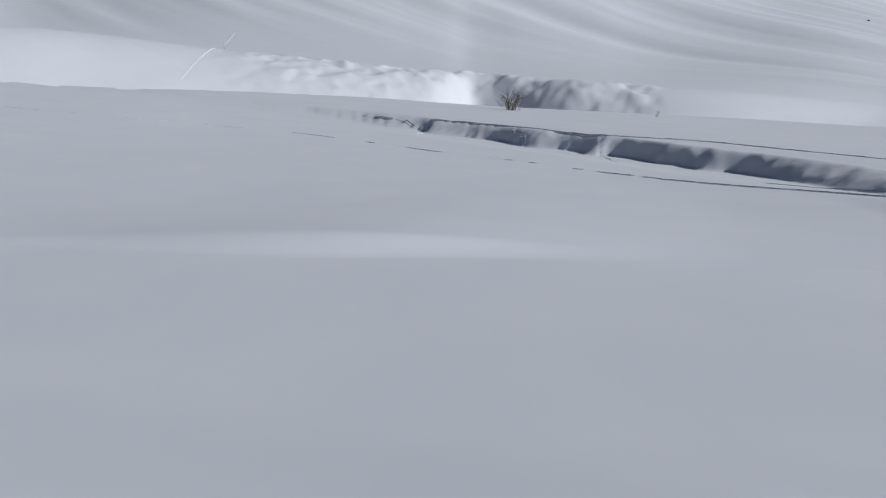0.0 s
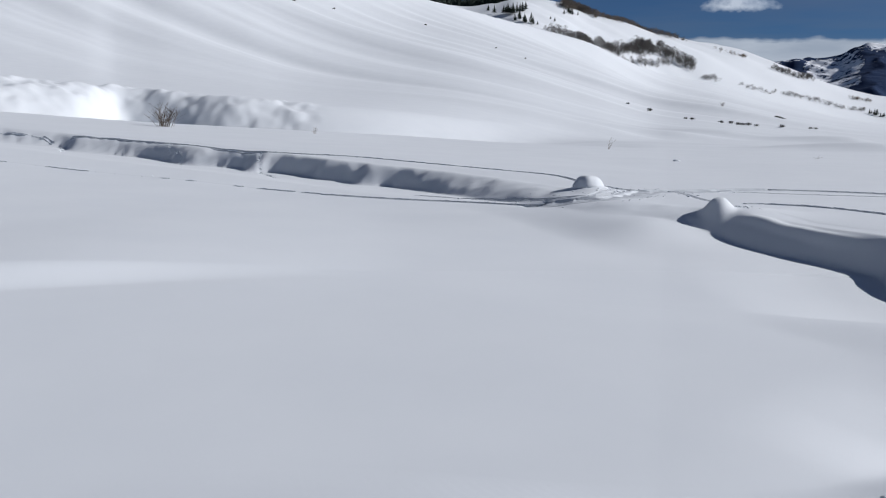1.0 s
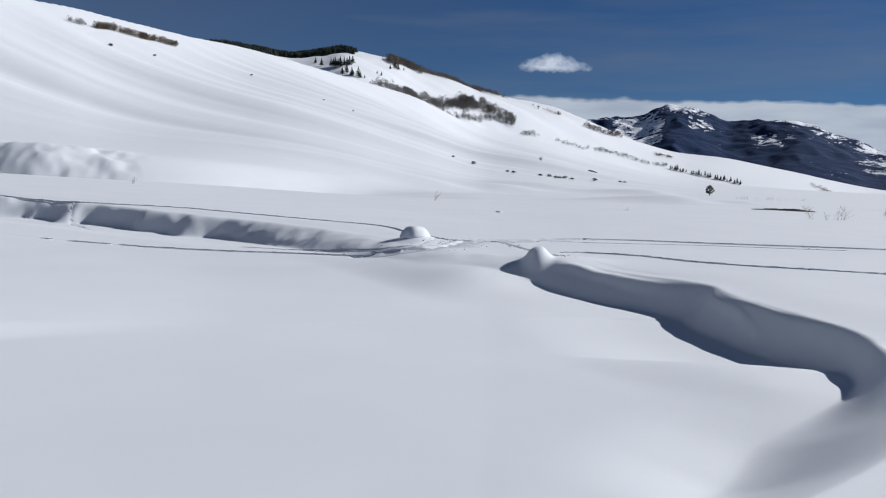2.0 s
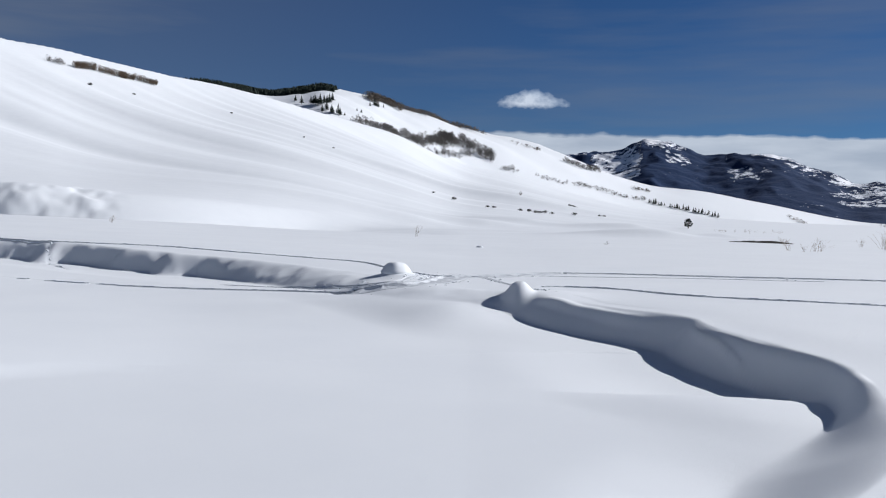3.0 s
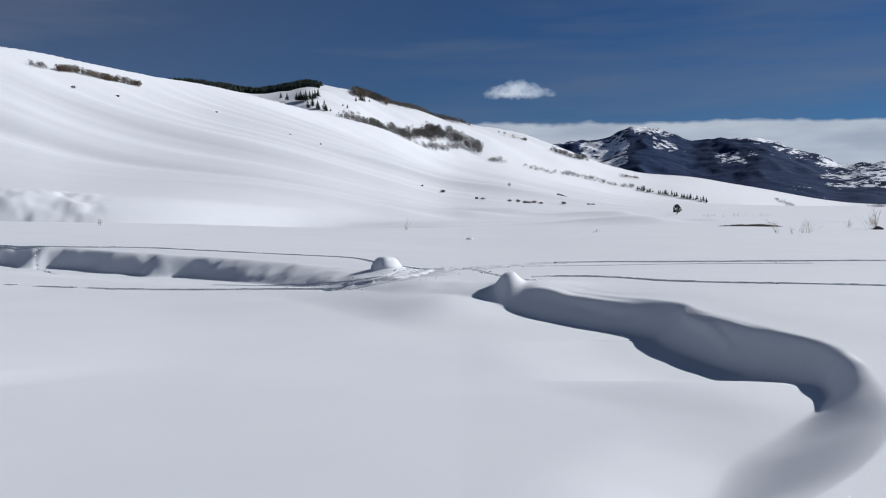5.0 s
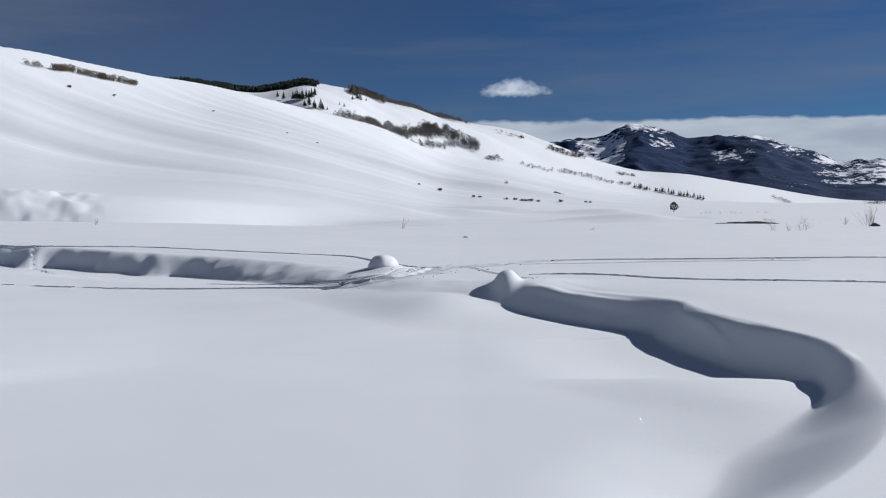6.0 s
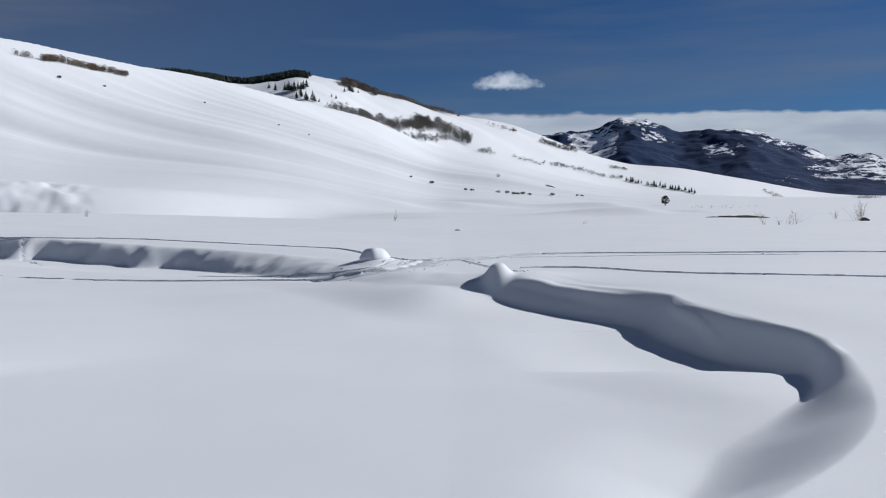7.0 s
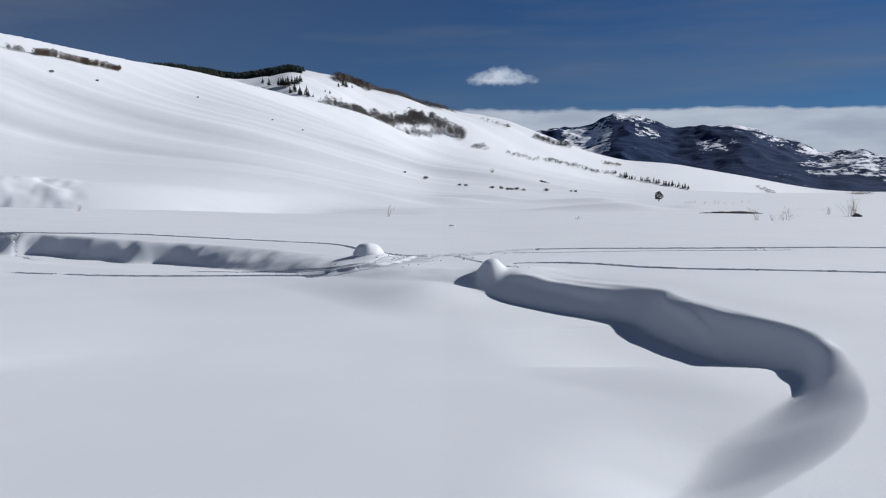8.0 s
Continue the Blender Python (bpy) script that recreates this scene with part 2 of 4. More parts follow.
WIDTH = [(0, 2.4), (bank_place(-3.7, 1.3), 2.4), (bank_place(-0.8, 2.5), 2.2), (bank_place(0.6, 3.4), 1.5), (bank_place(1.7, 4.4), 0.95), (bank_place(2.5, 5.25), 1.05),
         (bank_place(3.1, 6.1), 1.15), (bank_place(3.52, 7.0), 0.85), (bank_place(3.87, 7.95), 0.45), (bank_place(4.15, 9.2), 0.3), (bank_place(4.22, 10.1), 0.32), (bank_place(4.05, 11.1), 0.42), (bank_place(3.8, 12.4), 0.5), (bank_place(3.6, 14.2), 0.55),
         (bank_place(2.75, 15.1), 0.62), (bank_place(2.0, 15.85), 0.8), (bank_place(1.45, 16.5), 0.8), (bank_place(-0.2, 18.3), 1.8), (bank_place(-2.5, 21.3), 1.5)]
# steep hollows and gentle ramps take turns along the upstream bank
WIDTH += [(bank_bearing(az), w) for az, w in ((-9.0, 1.5), (-11.5, 1.2), (-13.6, 1.25), (-15.0, 1.0), (-17.2, 0.66), (-18.5, 1.1), (-19.8, 0.72), (-21.4, 0.95), (-23.6, 0.66), (-24.9, 0.7),
                                              (-26.0, 1.2), (-27.2, 0.7), (-28.6, 0.75), (-30.2, 1.25), (-32.0, 0.75), (-34.4, 0.7), (-36.6, 1.3), (-37.8, 0.75), (-39.4, 1.3), (-42.0, 1.0),
                                              (-45.5, 0.8), (-47.2, 1.4), (-49.0, 0.8), (-52.0, 1.6))] + [(1, 1.4)]

# skylines as the angle over the eye's level, by bearing in degrees to the right of north
NEAR_HILL = [(-180, 5), (-110, 6), (-64, 5.6), (-50, 8.2), (-40, 9.9), (-33, 10.0), (-28.5, 9.55), (-27.1, 9.4), (-24, 8.93), (-20.5, 8.33), (-17.5, 7.85), (-13.5, 7.2), (-10, 6.4), (-5, 5.0),
             (-0.9, 3.3), (2.9, 2.45), (7, 1.3), (12, 0.25), (18, -0.2), (25, -0.35), (40, -0.35), (110, 1.0), (180, 5)]
FAR_HILL = [(-180, 7), (-64, 10), (-27, 7.0), (-18, 7.35), (-13.5, 6.8), (-11.5, 7.1), (-9.7, 7.5), (-8.3, 7.4), (-6.8, 7.2), (-5, 6.65), (-3.1, 6.28), (-1.2, 5.75), (0.7, 5.3), (2.6, 4.85), (5.9, 3.8),
            (11.8, 1.95), (15, 1.6), (18.9, 0.86), (24.8, -0.2), (28, -0.3), (45, -0.2), (110, 3), (180, 7)]
CUT_TOP = [(-180, 3), (-64, 3.86), (-50, 2.75), (-40.3, 1.95), (-24.5, 0.9), (-17, 0.45), (-10, -0.15), (-5, -0.75), (0, -1.15), (180, -1.2)]
EYE = 1.6
# trodden trails: plan lines, half width, depth
TRAILS = {
    "ski_trail": ([(13.5, 21.7), (11.0, 22.3), (8.9, 22.75), (6.0, 23.15), (3.6, 23.5), (2.6, 23.4)], 0.16, 0.075),
    "ski_trail_bend": ([(2.6, 23.4), (2.0, 23.15), (1.24, 22.5), (0.44, 21.9)], 0.30, 0.045),
    "ski_trail_double": ([(9.0, 21.9), (5.8, 22.35), (2.8, 22.2), (1.77, 22.15), (1.2, 21.75), (0.6, 21.45)], 0.06, 0.010),
    "ski_trail_crossing": ([(0.44, 21.9), (-0.35, 21.3), (-0.6, 20.3), (-0.95, 19.3), (-1.45, 18.8), (-2.0, 18.75), (-2.7, 19.0)], 0.32, 0.06),
    "ski_trail_west": ([(-2.7, 19.0), (-3.4, 19.5), (-4.9, 20.0), (-6.3, 20.2), (-8.5, 20.6)], 0.13, 0.05),
    "old_trail": ([(-8.5, 20.6), (-10.7, 21.3), (-12.6, 21.8), (-17.8, 22.6), (-22.1, 23.3), (-24.7, 23.4), (-28.1, 22.3), (-31.8, 20.2), (-35.0, 18.8), (-38.5, 17.6)], 0.055, 0.012),
    "bank_trail": ([(-24.2, 30.9), (-22, 30.6), (-19, 30.0), (-15.7, 28.7), (-13.2, 28.3), (-10.5, 28.2), (-7.5, 27.3), (-5.4, 26.5), (-3.3, 25.4),
                    (-2.2, 23.2), (-1.4, 21.8), (-0.9, 21.3), (-0.4, 21.4)], 0.06, 0.032),
    "terrace_trail": ([(1.6, 18.75), (2.0, 18.85), (2.6, 18.75), (3.3, 18.4), (4.2, 17.4), (5.3, 16.75), (6.2, 16.55), (8.1, 16.2), (11.0, 15.7)], 0.07, 0.042),
    "side_trail": ([(-1.0, 21.1), (-1.25, 20.4), (-1.5, 19.8), (-1.75, 19.4), (-2.4, 19.4), (-3.0, 19.9), (-3.6, 20.4), (-4.6, 21.2), (-6.5, 22.0)], 0.08, 0.022),
    "loop_trail": ([(0.1, 21.7), (0.38, 21.1), (0.6, 20.2), (0.85, 19.3), (1.2, 18.3)], 0.05, 0.006),
    "hop_trail": ([(-29.0, 31.6), (-27.2, 31.2), (-25.5, 30.9), (-24.2, 30.3), (-23.6, 29.6), (-23.2, 28.9)], 0.055, 0.025),
    "hop_trail_2": ([(-14.18, 28.28), (-13.87, 27.51), (-13.52, 26.93), (-13.09, 26.5), (-12.2, 25.4)], 0.055, 0.025),
    "hop_trail_3": ([(-18.9, 30.0), (-18.5, 29.24), (-17.6, 28.6), (-17.3, 28.0)], 0.05, 0.02)}
GROOVES = [(smooth_line(p, 60)[0], 1.5 * h, d) for p, h, d in TRAILS.values()]


def height(x, y, grooves=True):
    """Height of the snow at plan places x, y (arrays of one shape)."""
    x, y = np.asarray(x, float), np.asarray(y, float)
    r = np.hypot(x, y) + 1e-9
    az = np.degrees(np.arctan2(x, y))
    tan = lambda table: np.tan(np.radians(knots(table, az)))
    left = np.clip(-x, 0, 60)
    terrace = 0.02 * left + 0.0004 * left ** 2
    terrace = terrace + 0.05 * fbm(x / 11, y / 11, 3) * step(3, 12, r) + 0.3 * fbm(x / 70, y / 70, 5, 2) * step(60, 160, r) * step(1500, 300, r)
    terrace = terrace + 0.12 * fbm(x / 16, y / 9, 6, 2) * step(45, 90, r) * step(900, 400, r)
    z = terrace
    # creek bed and bank
    close = r < 75
    if close.any():
        xc, yc, rc = x[close], y[close], r[close]
        d, s = line_distance(xc, yc, BANK_LINE)
        upstream = step(bank_place(-1.7, 20.3), bank_place(-5.0, 23.5), s)
        facing = step(bank_place(3.52, 7.0), bank_place(4.0, 9.0), s)
        d = d + 0.03 * fbm(xc / 1.1, yc / 1.1, 21, 2) * facing + (0.18 * lattice(xc / 2.4, yc / 2.4, 23) + 0.15 * lattice(xc / 5.0, yc / 5.0, 24) + 0.06 * fbm(xc / 0.6, yc / 0.6, 25, 2)) * upstream
        bed = 0.5 * step(-48, -20, xc) - 0.17 * step(-9, 0, xc) * step(14, 17.5, yc) - 0.10 * step(-5, 2, xc) * step(11.5, 8, yc)
        away = step(0.7 + 0.6 * facing, 2.3 + 1.1 * facing, -d)
        drop = knots(DROP, s) * (1 - away) + bed * away
        u = np.clip(-d / knots(WIDTH, s), 0, 1)               # 0 at the lip, 1 at the foot
        steep = -np.log(np.exp(-14 * np.clip(-d / knots(WIDTH, s), 0, 1.6) ** 2.3) + math.exp(-14)) / 14
        soft = np.maximum(step(bank_place(3.52, 7.0), bank_place(4.0, 8.6), s) * 0.55, step(bank_place(3.75, 12.8), bank_place(3.0, 14.8), s) * 0.8)
        soft = np.maximum(soft, 0.2 * upstream)
        soft = np.maximum(soft, 0.15 * step(bank_place(0.6, 3.4), bank_place(2.2, 4.6), s) * step(bank_place(3.52, 7.0), bank_place(3.1, 6.1), s))
        quick = step(bank_place(3.75, 7.6), bank_place(3.3, 6.5), s)      # the near bank falls at once and levels out slowly
        gentle = u * u * (3 - 2 * u) * (1 - quick) + quick * (1 - (1 - u ** 1.3) ** 1.8)
        zc = z[close] - drop * ((1 - soft) * gentle + soft * steep)
        zc = zc - 0.07 * drop * np.exp(-(d / 0.8) ** 2)
        zc = zc + facing * np.sin(np.pi * u) * (0.05 - 0.022 * step(bank_place(3.75, 12.8), bank_place(3.55, 14.25), s)) * fbm(xc / 0.8, yc / 0.8, 27, 2)
        # a fold that slants down the steep face from the corner of the lip
        run = (s - bank_place(3.66, 13.9)) / (bank_place(4.1, 10.7) - bank_place(3.66, 13.9))
        fold = 0.06 + 0.86 * np.clip(run, 0, 1) ** 0.8 + 0.05 * np.sin(9 * run)
        zc = zc + 0.055 * (np.exp(-((u - fold) / 0.06) ** 2) + 0.8 * np.clip((fold - u) * 3 + 1, 0, 1) * (u < fold)) * step(0.02, 0.4, run) * step(1.0, 0.75, run) * step(0.08, 0.35, u)
        # a wind-cut ledge along the lower face, and a low second step on the shoulder above
        ledge = step(bank_place(3.5, 14.3), bank_place(2.8, 15.05), s) * step(bank_place(1.45, 16.5), bank_place(1.8, 16.05), s)
        sill = 0.55 - 0.12 * step(bank_place(3.2, 14.6), bank_place(1.9, 15.9), s) + 0.03 * lattice(xc / 0.5, yc / 0.5, 29)
        zc = zc + ledge * 0.075 * step(sill + 0.16, sill, u) * step(sill - 0.35, sill - 0.02, u)
        shoulder = 0.42 + 0.16 * fbm(xc / 0.9, yc / 0.9, 28, 2)
        zc = zc - ledge * 0.008 * step(shoulder + 0.07, shoulder - 0.07, d)
        # the filled bed swells gently in the middle
        zc = zc - 0.0011 * np.clip(xc + 1.5, -9, 5) ** 2 * step(0.8, 3.0, -d)
        # mound on the lip where the trail crosses, and a faint swell in the bed
        q = ((xc - 0.94) / 0.24) ** 2 + ((yc - 16.62) / 0.36) ** 2
        zc = zc + 0.25 * np.exp(-q ** 1.5) + 0.11 * np.exp(-((xc - 1.55) / 0.8) ** 2 - ((yc - 16.7) / 0.9) ** 2)
        # a low drift across the bed, gentle to the west and steeper towards the sun, with a crisp near edge
        near = 0.10 * np.sin((xc + 9.3) * 1.1) + (yc - 6.45) * 0.81 - (xc + 9.3) * 0.586
        reach = (xc + 9.3) * 0.81 + (yc - 6.45) * 0.586
        lee = (xc + 9.0) * 0.956 + (yc - 6.7) * 0.29
        zc = zc + 0.27 * step(-14, 1.2, lee) * step(6.6, 1.2, lee) * step(-0.25, 0.45, near) * np.exp(-np.maximum(near, 0) / 4.5) * step(-4.5, 3.5, reach)
        zc = zc + 0.20 * np.exp(-(((xc + 1.72) / 0.48) ** 2 + ((yc - 20.5) / 0.55) ** 2))
        if grooves:
            for line, half, depth in GROOVES:
                lo, hi = line.min(0) - 1, line.max(0) + 1
                box = (xc > lo[0]) & (xc < hi[0]) & (yc > lo[1]) & (yc < hi[1])
                if box.any():
                    g, _ = line_distance(xc[box], yc[box], line)
                    zc[box] -= depth * step(half, half * 0.45, np.abs(g))
        z = z.copy()
        z[close] = zc
    # second channel and its cut bank on the far side of the terrace
    edge = 58 + 4 * fbm(x / 22, y / 22, 31, 2)
    ragged = step(-40, -35, az) * step(-21.5, -25, az)
    edged = step(-54, -46, az) * step(-21.5, -25, az)
    cut = knots([(-180, 84), (-64, 84), (-50, 85), (-40, 86), (-37, 87.5), (-35.2, 91.5), (-32, 88.3), (-29.5, 85.5), (-26.5, 84), (-22.5, 84.3), (-19, 85.3), (-15, 89), (-10, 97), (-4, 107), (0, 111), (60, 111), (130, 84), (180, 84)], az)
    wide_cut = knots([(-180, 16), (-60, 16), (-44, 14), (-37, 10), (-34.5, 6.5), (-29, 6.5), (-23, 8.5), (-18, 9), (-10, 12), (0, 22), (60, 30), (180, 20)], az)
    top = EYE + cut * tan(CUT_TOP)
    deep = knots([(-180, 3), (-64, 2.4), (-20, 2.0), (-8, 1.0), (0, 0.2), (180, 0)], az)
    bed = np.where(r < edge, terrace, terrace - deep * step(edge, edge + 10, r))
    lump = (0.25 * fbm(x / 6.0, y / 6.0, 35, 2) + 0.04 * fbm(x / 0.9, y / 0.9, 36, 2)) * ragged + 0.2 * fbm(x / 1.9, y / 1.9, 38, 2) * edged * step(0.8, 0.97, (r - cut + wide_cut) / wide_cut) + 0.25 * fbm(x / 9, y / 9, 37, 2) * step(-8, -20, az)
    climb = np.clip((r + lump - (cut - wide_cut)) / wide_cut, 0, 1)
    beyond = climb ** 1.3 * (2.1 - 1.1 * climb)
    # hills
    r1 = knots([(-180, 240), (-64, 260), (-40, 275), (-27, 310), (-20, 350), (-13, 420), (-5, 540), (2, 650), (20, 700), (180, 240)], az)
    r2 = knots([(-180, 1000), (-64, 900), (-27, 1000), (0, 1100), (12, 1250), (28, 1500), (180, 1000)], az)
    z1 = EYE + r1 * tan(NEAR_HILL)
    z2 = EYE + r2 * tan(FAR_HILL)
    saddle = EYE + 0.5 * (r1 + r2) * np.tan(np.radians(np.minimum(knots(NEAR_HILL, az) - 1.0, knots(FAR_HILL, az) - 2.2)))
    mid = 0.45 * r1 + 0.55 * r2 * 0.9
    u1 = np.clip((r - cut) / (r1 - cut), 0, 1)
    bench = 0.55 - 0.37 * step(-8, -26, az)
    slope = top + (z1 - top) * (bench * u1 + (1 - bench) * u1 * u1) + 0.22 * edged * fbm(x / 1.6, y / 1.6, 39, 2) * step(cut + 3, cut, r)
    slope = np.where(r > r1, z1 + (saddle - z1) * step(r1, mid, r), slope)
    slope = np.where(r > mid, saddle + (z2 - saddle) * np.sin(0.5 * np.pi * np.clip((r - mid) / (r2 - mid), 0, 1)), slope)
    slope = np.where(r > r2, z2 + (-30 - z2) * step(r2, r2 * 2.2, r), slope)
    body = step(100, 260, r) * step(2500, 1200, r)
    along = (x * 0.93 - y * 0.37)
    across = (x * 0.37 + y * 0.93)
    grain = 3.0 * fbm(across / 60, along / 300, 41, 2) + 1.5 * fbm(across / 16, along / 190, 45, 2) + 0.2 * fbm(across / 5, along / 90, 47, 2) + 2.0 * fbm(x / 150, y / 150, 43, 2)
    slope = slope + body * grain * step(-0.5, 3, knots(NEAR_HILL, az) + 0.4) * (1 - 0.85 * np.exp(-((r - r1) / (0.22 * r1)) ** 2))
    z = np.where(r < cut - wide_cut, np.where(r < edge, z, bed), bed * (1 - beyond) + slope * beyond)
    face = np.clip(4 * climb * (1 - climb), 0, 1) * ragged
    z = z + face * (0.16 * fbm(x / 3.0, y / 3.0, 48, 3))
    # low drifts out on the flats
    for cx, cy, wide, deep_y, tall in ((14.8, 70.5, 2.6, 2.5, 0.6), (24.8, 136, 3.4, 5, 0.8), (-8.5, 112, 8, 6, 0.9), (0.5, 134, 6.5, 6, 0.9), (8.0, 143, 5, 5, 0.8), (20.5, 71.5, 1.5, 1.5, 0.25)):
        q = (x - cx) / np.where(x > cx, wide, 2.6 * wide)
        z = z + tall * np.exp(-q * q - ((y - cy + 0.25 * (x - cx)) / deep_y) ** 2)
    return z


# ---------- the ground: one sheet of snow out to the horizon ----------
def grid_mesh(name, x, y, z, wrap=False):
    """A mesh from 2D arrays of places (rows by columns); wrap closes the columns into a ring."""
    rows, cols = x.shape
    me = bpy.data.meshes.new(name)
    me.vertices.add(rows * cols)
    me.vertices.foreach_set("co", np.stack([x, y, z], -1).astype(np.float32).ravel())
    i, j = np.meshgrid(np.arange(rows - 1), np.arange(cols if wrap else cols - 1), indexing="ij")
    k = (j + 1) % cols
    quads = np.stack([i * cols + j, i * cols + k, (i + 1) * cols + k, (i + 1) * cols + j], -1).reshape(-1, 4)
    n = len(quads)
    me.loops.add(4 * n)
    me.loops.foreach_set("vertex_index", quads.astype(np.int32).ravel())
    me.polygons.add(n)
    me.polygons.foreach_set("loop_start", np.arange(0, 4 * n, 4, dtype=np.int32))
    me.polygons.foreach_set("use_smooth", np.ones(n, bool))
    me.update(calc_edges=True)
    return me


bearings = np.concatenate([np.arange(-180, -70, 1.0), np.arange(-70, 32, 0.14), np.arange(32, 180, 1.0)])
rings = np.concatenate([np.linspace(0.0, 3.0, 16)[:-1], np.geomspace(3.0, 12.0, 260)[:-1], np.geomspace(12.0, 36.0, 430)[:-1], np.geomspace(36.0, 40.0, 12)[:-1], np.geomspace(40.0, 70.0, 34)[:-1], np.linspace(70, 100, 110)[:-1], np.geomspace(100, 420.0, 190)[:-1], np.geomspace(420, 4900.0, 170)])
rr, bb = np.meshgrid(rings, np.radians(bearings), indexing="ij")
gx, gy = rr * np.sin(bb), rr * np.cos(bb)
gz = height(gx, gy)
ground_mesh = grid_mesh("ground", gx, gy, gz, wrap=True)
ground_mesh.flip_normals()
ground_mesh.materials.append(SNOW)
ground = tagged(new("ground", ground_mesh), "smooth deep white snow over a creek terrace and hillside", "snow", kind="structure")

# ---------- wooded mountains far down the valley ----------
RANGE = [(-30, 1.0), (-6, 2.2), (4.5, 3.5), (7.6, 4.1), (9.6, 4.25), (11.45, 4.9), (12.9, 4.78), (14.2, 4.35), (15.4, 3.93), (17.2, 4.1), (19.6, 3.9), (21.4, 3.2),
         (22.7, 2.7), (24.0, 2.2), (25.6, 2.25), (27.5, 1.9), (31, 2.6), (45, 3.4), (70, 2.5), (95, 1.0)]


def mountain_range():
    az, r = np.meshgrid(np.arange(-30, 95, 0.11), np.linspace(2900, 4850, 190))
    crest = 4100 + 180 * np.sin(np.radians(az * 9))
    top = EYE + crest * np.tan(np.radians(knots(RANGE, az)))
    x, y = r * np.sin(np.radians(az)), r * np.cos(np.radians(az))
    u = np.clip((r - 2900) / (crest - 2900), 0, 1)
    ridges = 1 - np.abs(fbm(x / 520 + 0.3 * fbm(x / 300, y / 300, 55, 2), y / 900, 51, 4))
    z = top * u ** 1.15 * (1 + (1 - u) * 0.4 * (ridges - 0.75)) - 40 * (1 - u)
    z = np.where(r > crest, top - (r - crest) * 0.3, z) + 9 * fbm(x / 60, y / 60, 57, 2) * u
    me = grid_mesh("mountain", x, y, z)
    me.flip_normals()
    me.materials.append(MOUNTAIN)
    rel = np.clip(z / np.maximum(top, 1), 0, 1.2)
    within = lambda low, high, v, soft: step(low - soft, low, v) * step(high + soft, high, v)
    bare = (-0.19 + 0.10 * step(0.84, 1.0, rel) + 0.25 * within(8.2, 10.9, az, 0.5) * step(0.3, 0.5, rel) * step(1.0, 0.9, rel)
            + 0.17 * within(11.6, 13.6, az, 0.5) * step(0.80, 0.93, rel) + 0.2 * within(12.8, 14.0, az, 0.4) * within(0.68, 0.8, rel, 0.06)
            + 0.17 * within(19.0, 21.6, az, 0.6) * step(0.74, 0.9, rel) + 0.12 * within(16.8, 18.8, az, 0.5) * within(0.55, 0.7, rel, 0.06)
            + 0.21 * step(22.0, 23.2, az) * within(0.35, 0.95, rel, 0.12))
    a = me.attributes.new("bare", "FLOAT", "POINT")
    a.data.foreach_set("value", bare.astype(np.float32).ravel())
    return tagged(new("mountain", me), "dark wooded mountain range with snowy clearings and summits", "mountain", kind="structure")


mountain_range()


# ---------- clouds beyond the mountains ----------
def cloud_sheet(name, label, mat, az0, az1, low, high, far, rim):
    """A far, curved sheet of cloud between two bearings; low and high are angle tables, rim gives its thinning."""
    az, v = np.meshgrid(np.linspace(az0, az1, 420), np.linspace(0, 1, 30))
    e = np.radians(knots(low, az) * (1 - v) + knots(high, az) * v)
    me = grid_mesh(name, far * np.sin(np.radians(az)), far * np.cos(np.radians(az)), EYE + far * np.tan(e))
    me.materials.append(mat)
    a = me.attributes.new("rim", "FLOAT", "POINT")
    a.data.foreach_set("value", rim((az - az0) / (az1 - az0), v).astype(np.float32).ravel())
    ob = tagged(new(name, me), label, "cloud", kind="structure")
    ob.visible_shadow = False
    return ob


cloud_sheet("backdrop_cloud_bank", "long flat grey cloud bank lying behind the mountains", CLOUD_BANK, -8, 75,
            [(-8, -1), (75, -1)], [(-8, 6.0), (1, 5.75), (8, 5.6), (19, 5.55), (27.5, 5.2), (45, 5.4), (75, 4.5)], 4860,
            lambda u, v: 0.75 - 1.3 * step(0.88, 0.99, v + 0.022 * fbm(u * 60, v * 2, 77, 3)) - 1.0 * step(0.85, 1.0, u))
cloud_sheet("backdrop_cloud", "small white fair-weather cloud in the blue sky", CLOUD, 0.9, 7.4,
            [(0.9, 6.3), (7.4, 6.4)], [(0.9, 8.1), (4.2, 8.6), (7.4, 7.9)], 4700,
            lambda u, v: 0.36 + 0.22 * fbm(u * 7, v * 3, 83, 3) - 1.0 * np.abs((u - 0.46) / 0.54) ** 1.9 - np.where(v < 0.4, 1.5 * np.abs((v - 0.4) / 0.4) ** 1.3, 1.1 * np.abs((v - 0.4) / 0.6) ** 1.7))


# ---------- helpers for things ----------
def ground_z(x, y):
    return float(height(np.array([x]), np.array([y]))[0])


def mesh_of(name, verts, faces, mat, smooth=False):
    me = bpy.data.meshes.new(name)
    me.from_pydata(verts, [], faces)
    me.materials.append(mat)
    if smooth:
        me.polygons.foreach_set("use_smooth", np.ones(len(me.polygons), bool))
    me.update()
    return me


def part(name, mesh, parent, label=""):
    ob = new(name, mesh)
    ob.parent = parent
    return tagged(ob, label)


def thing(name, x, y, label, category, group="", sink=0.0):
    ob = new(name)
    ob.empty_display_size = 0.2
    ob.location = (x, y, ground_z(x, y) - sink)
    return tagged(ob, label, category, group)


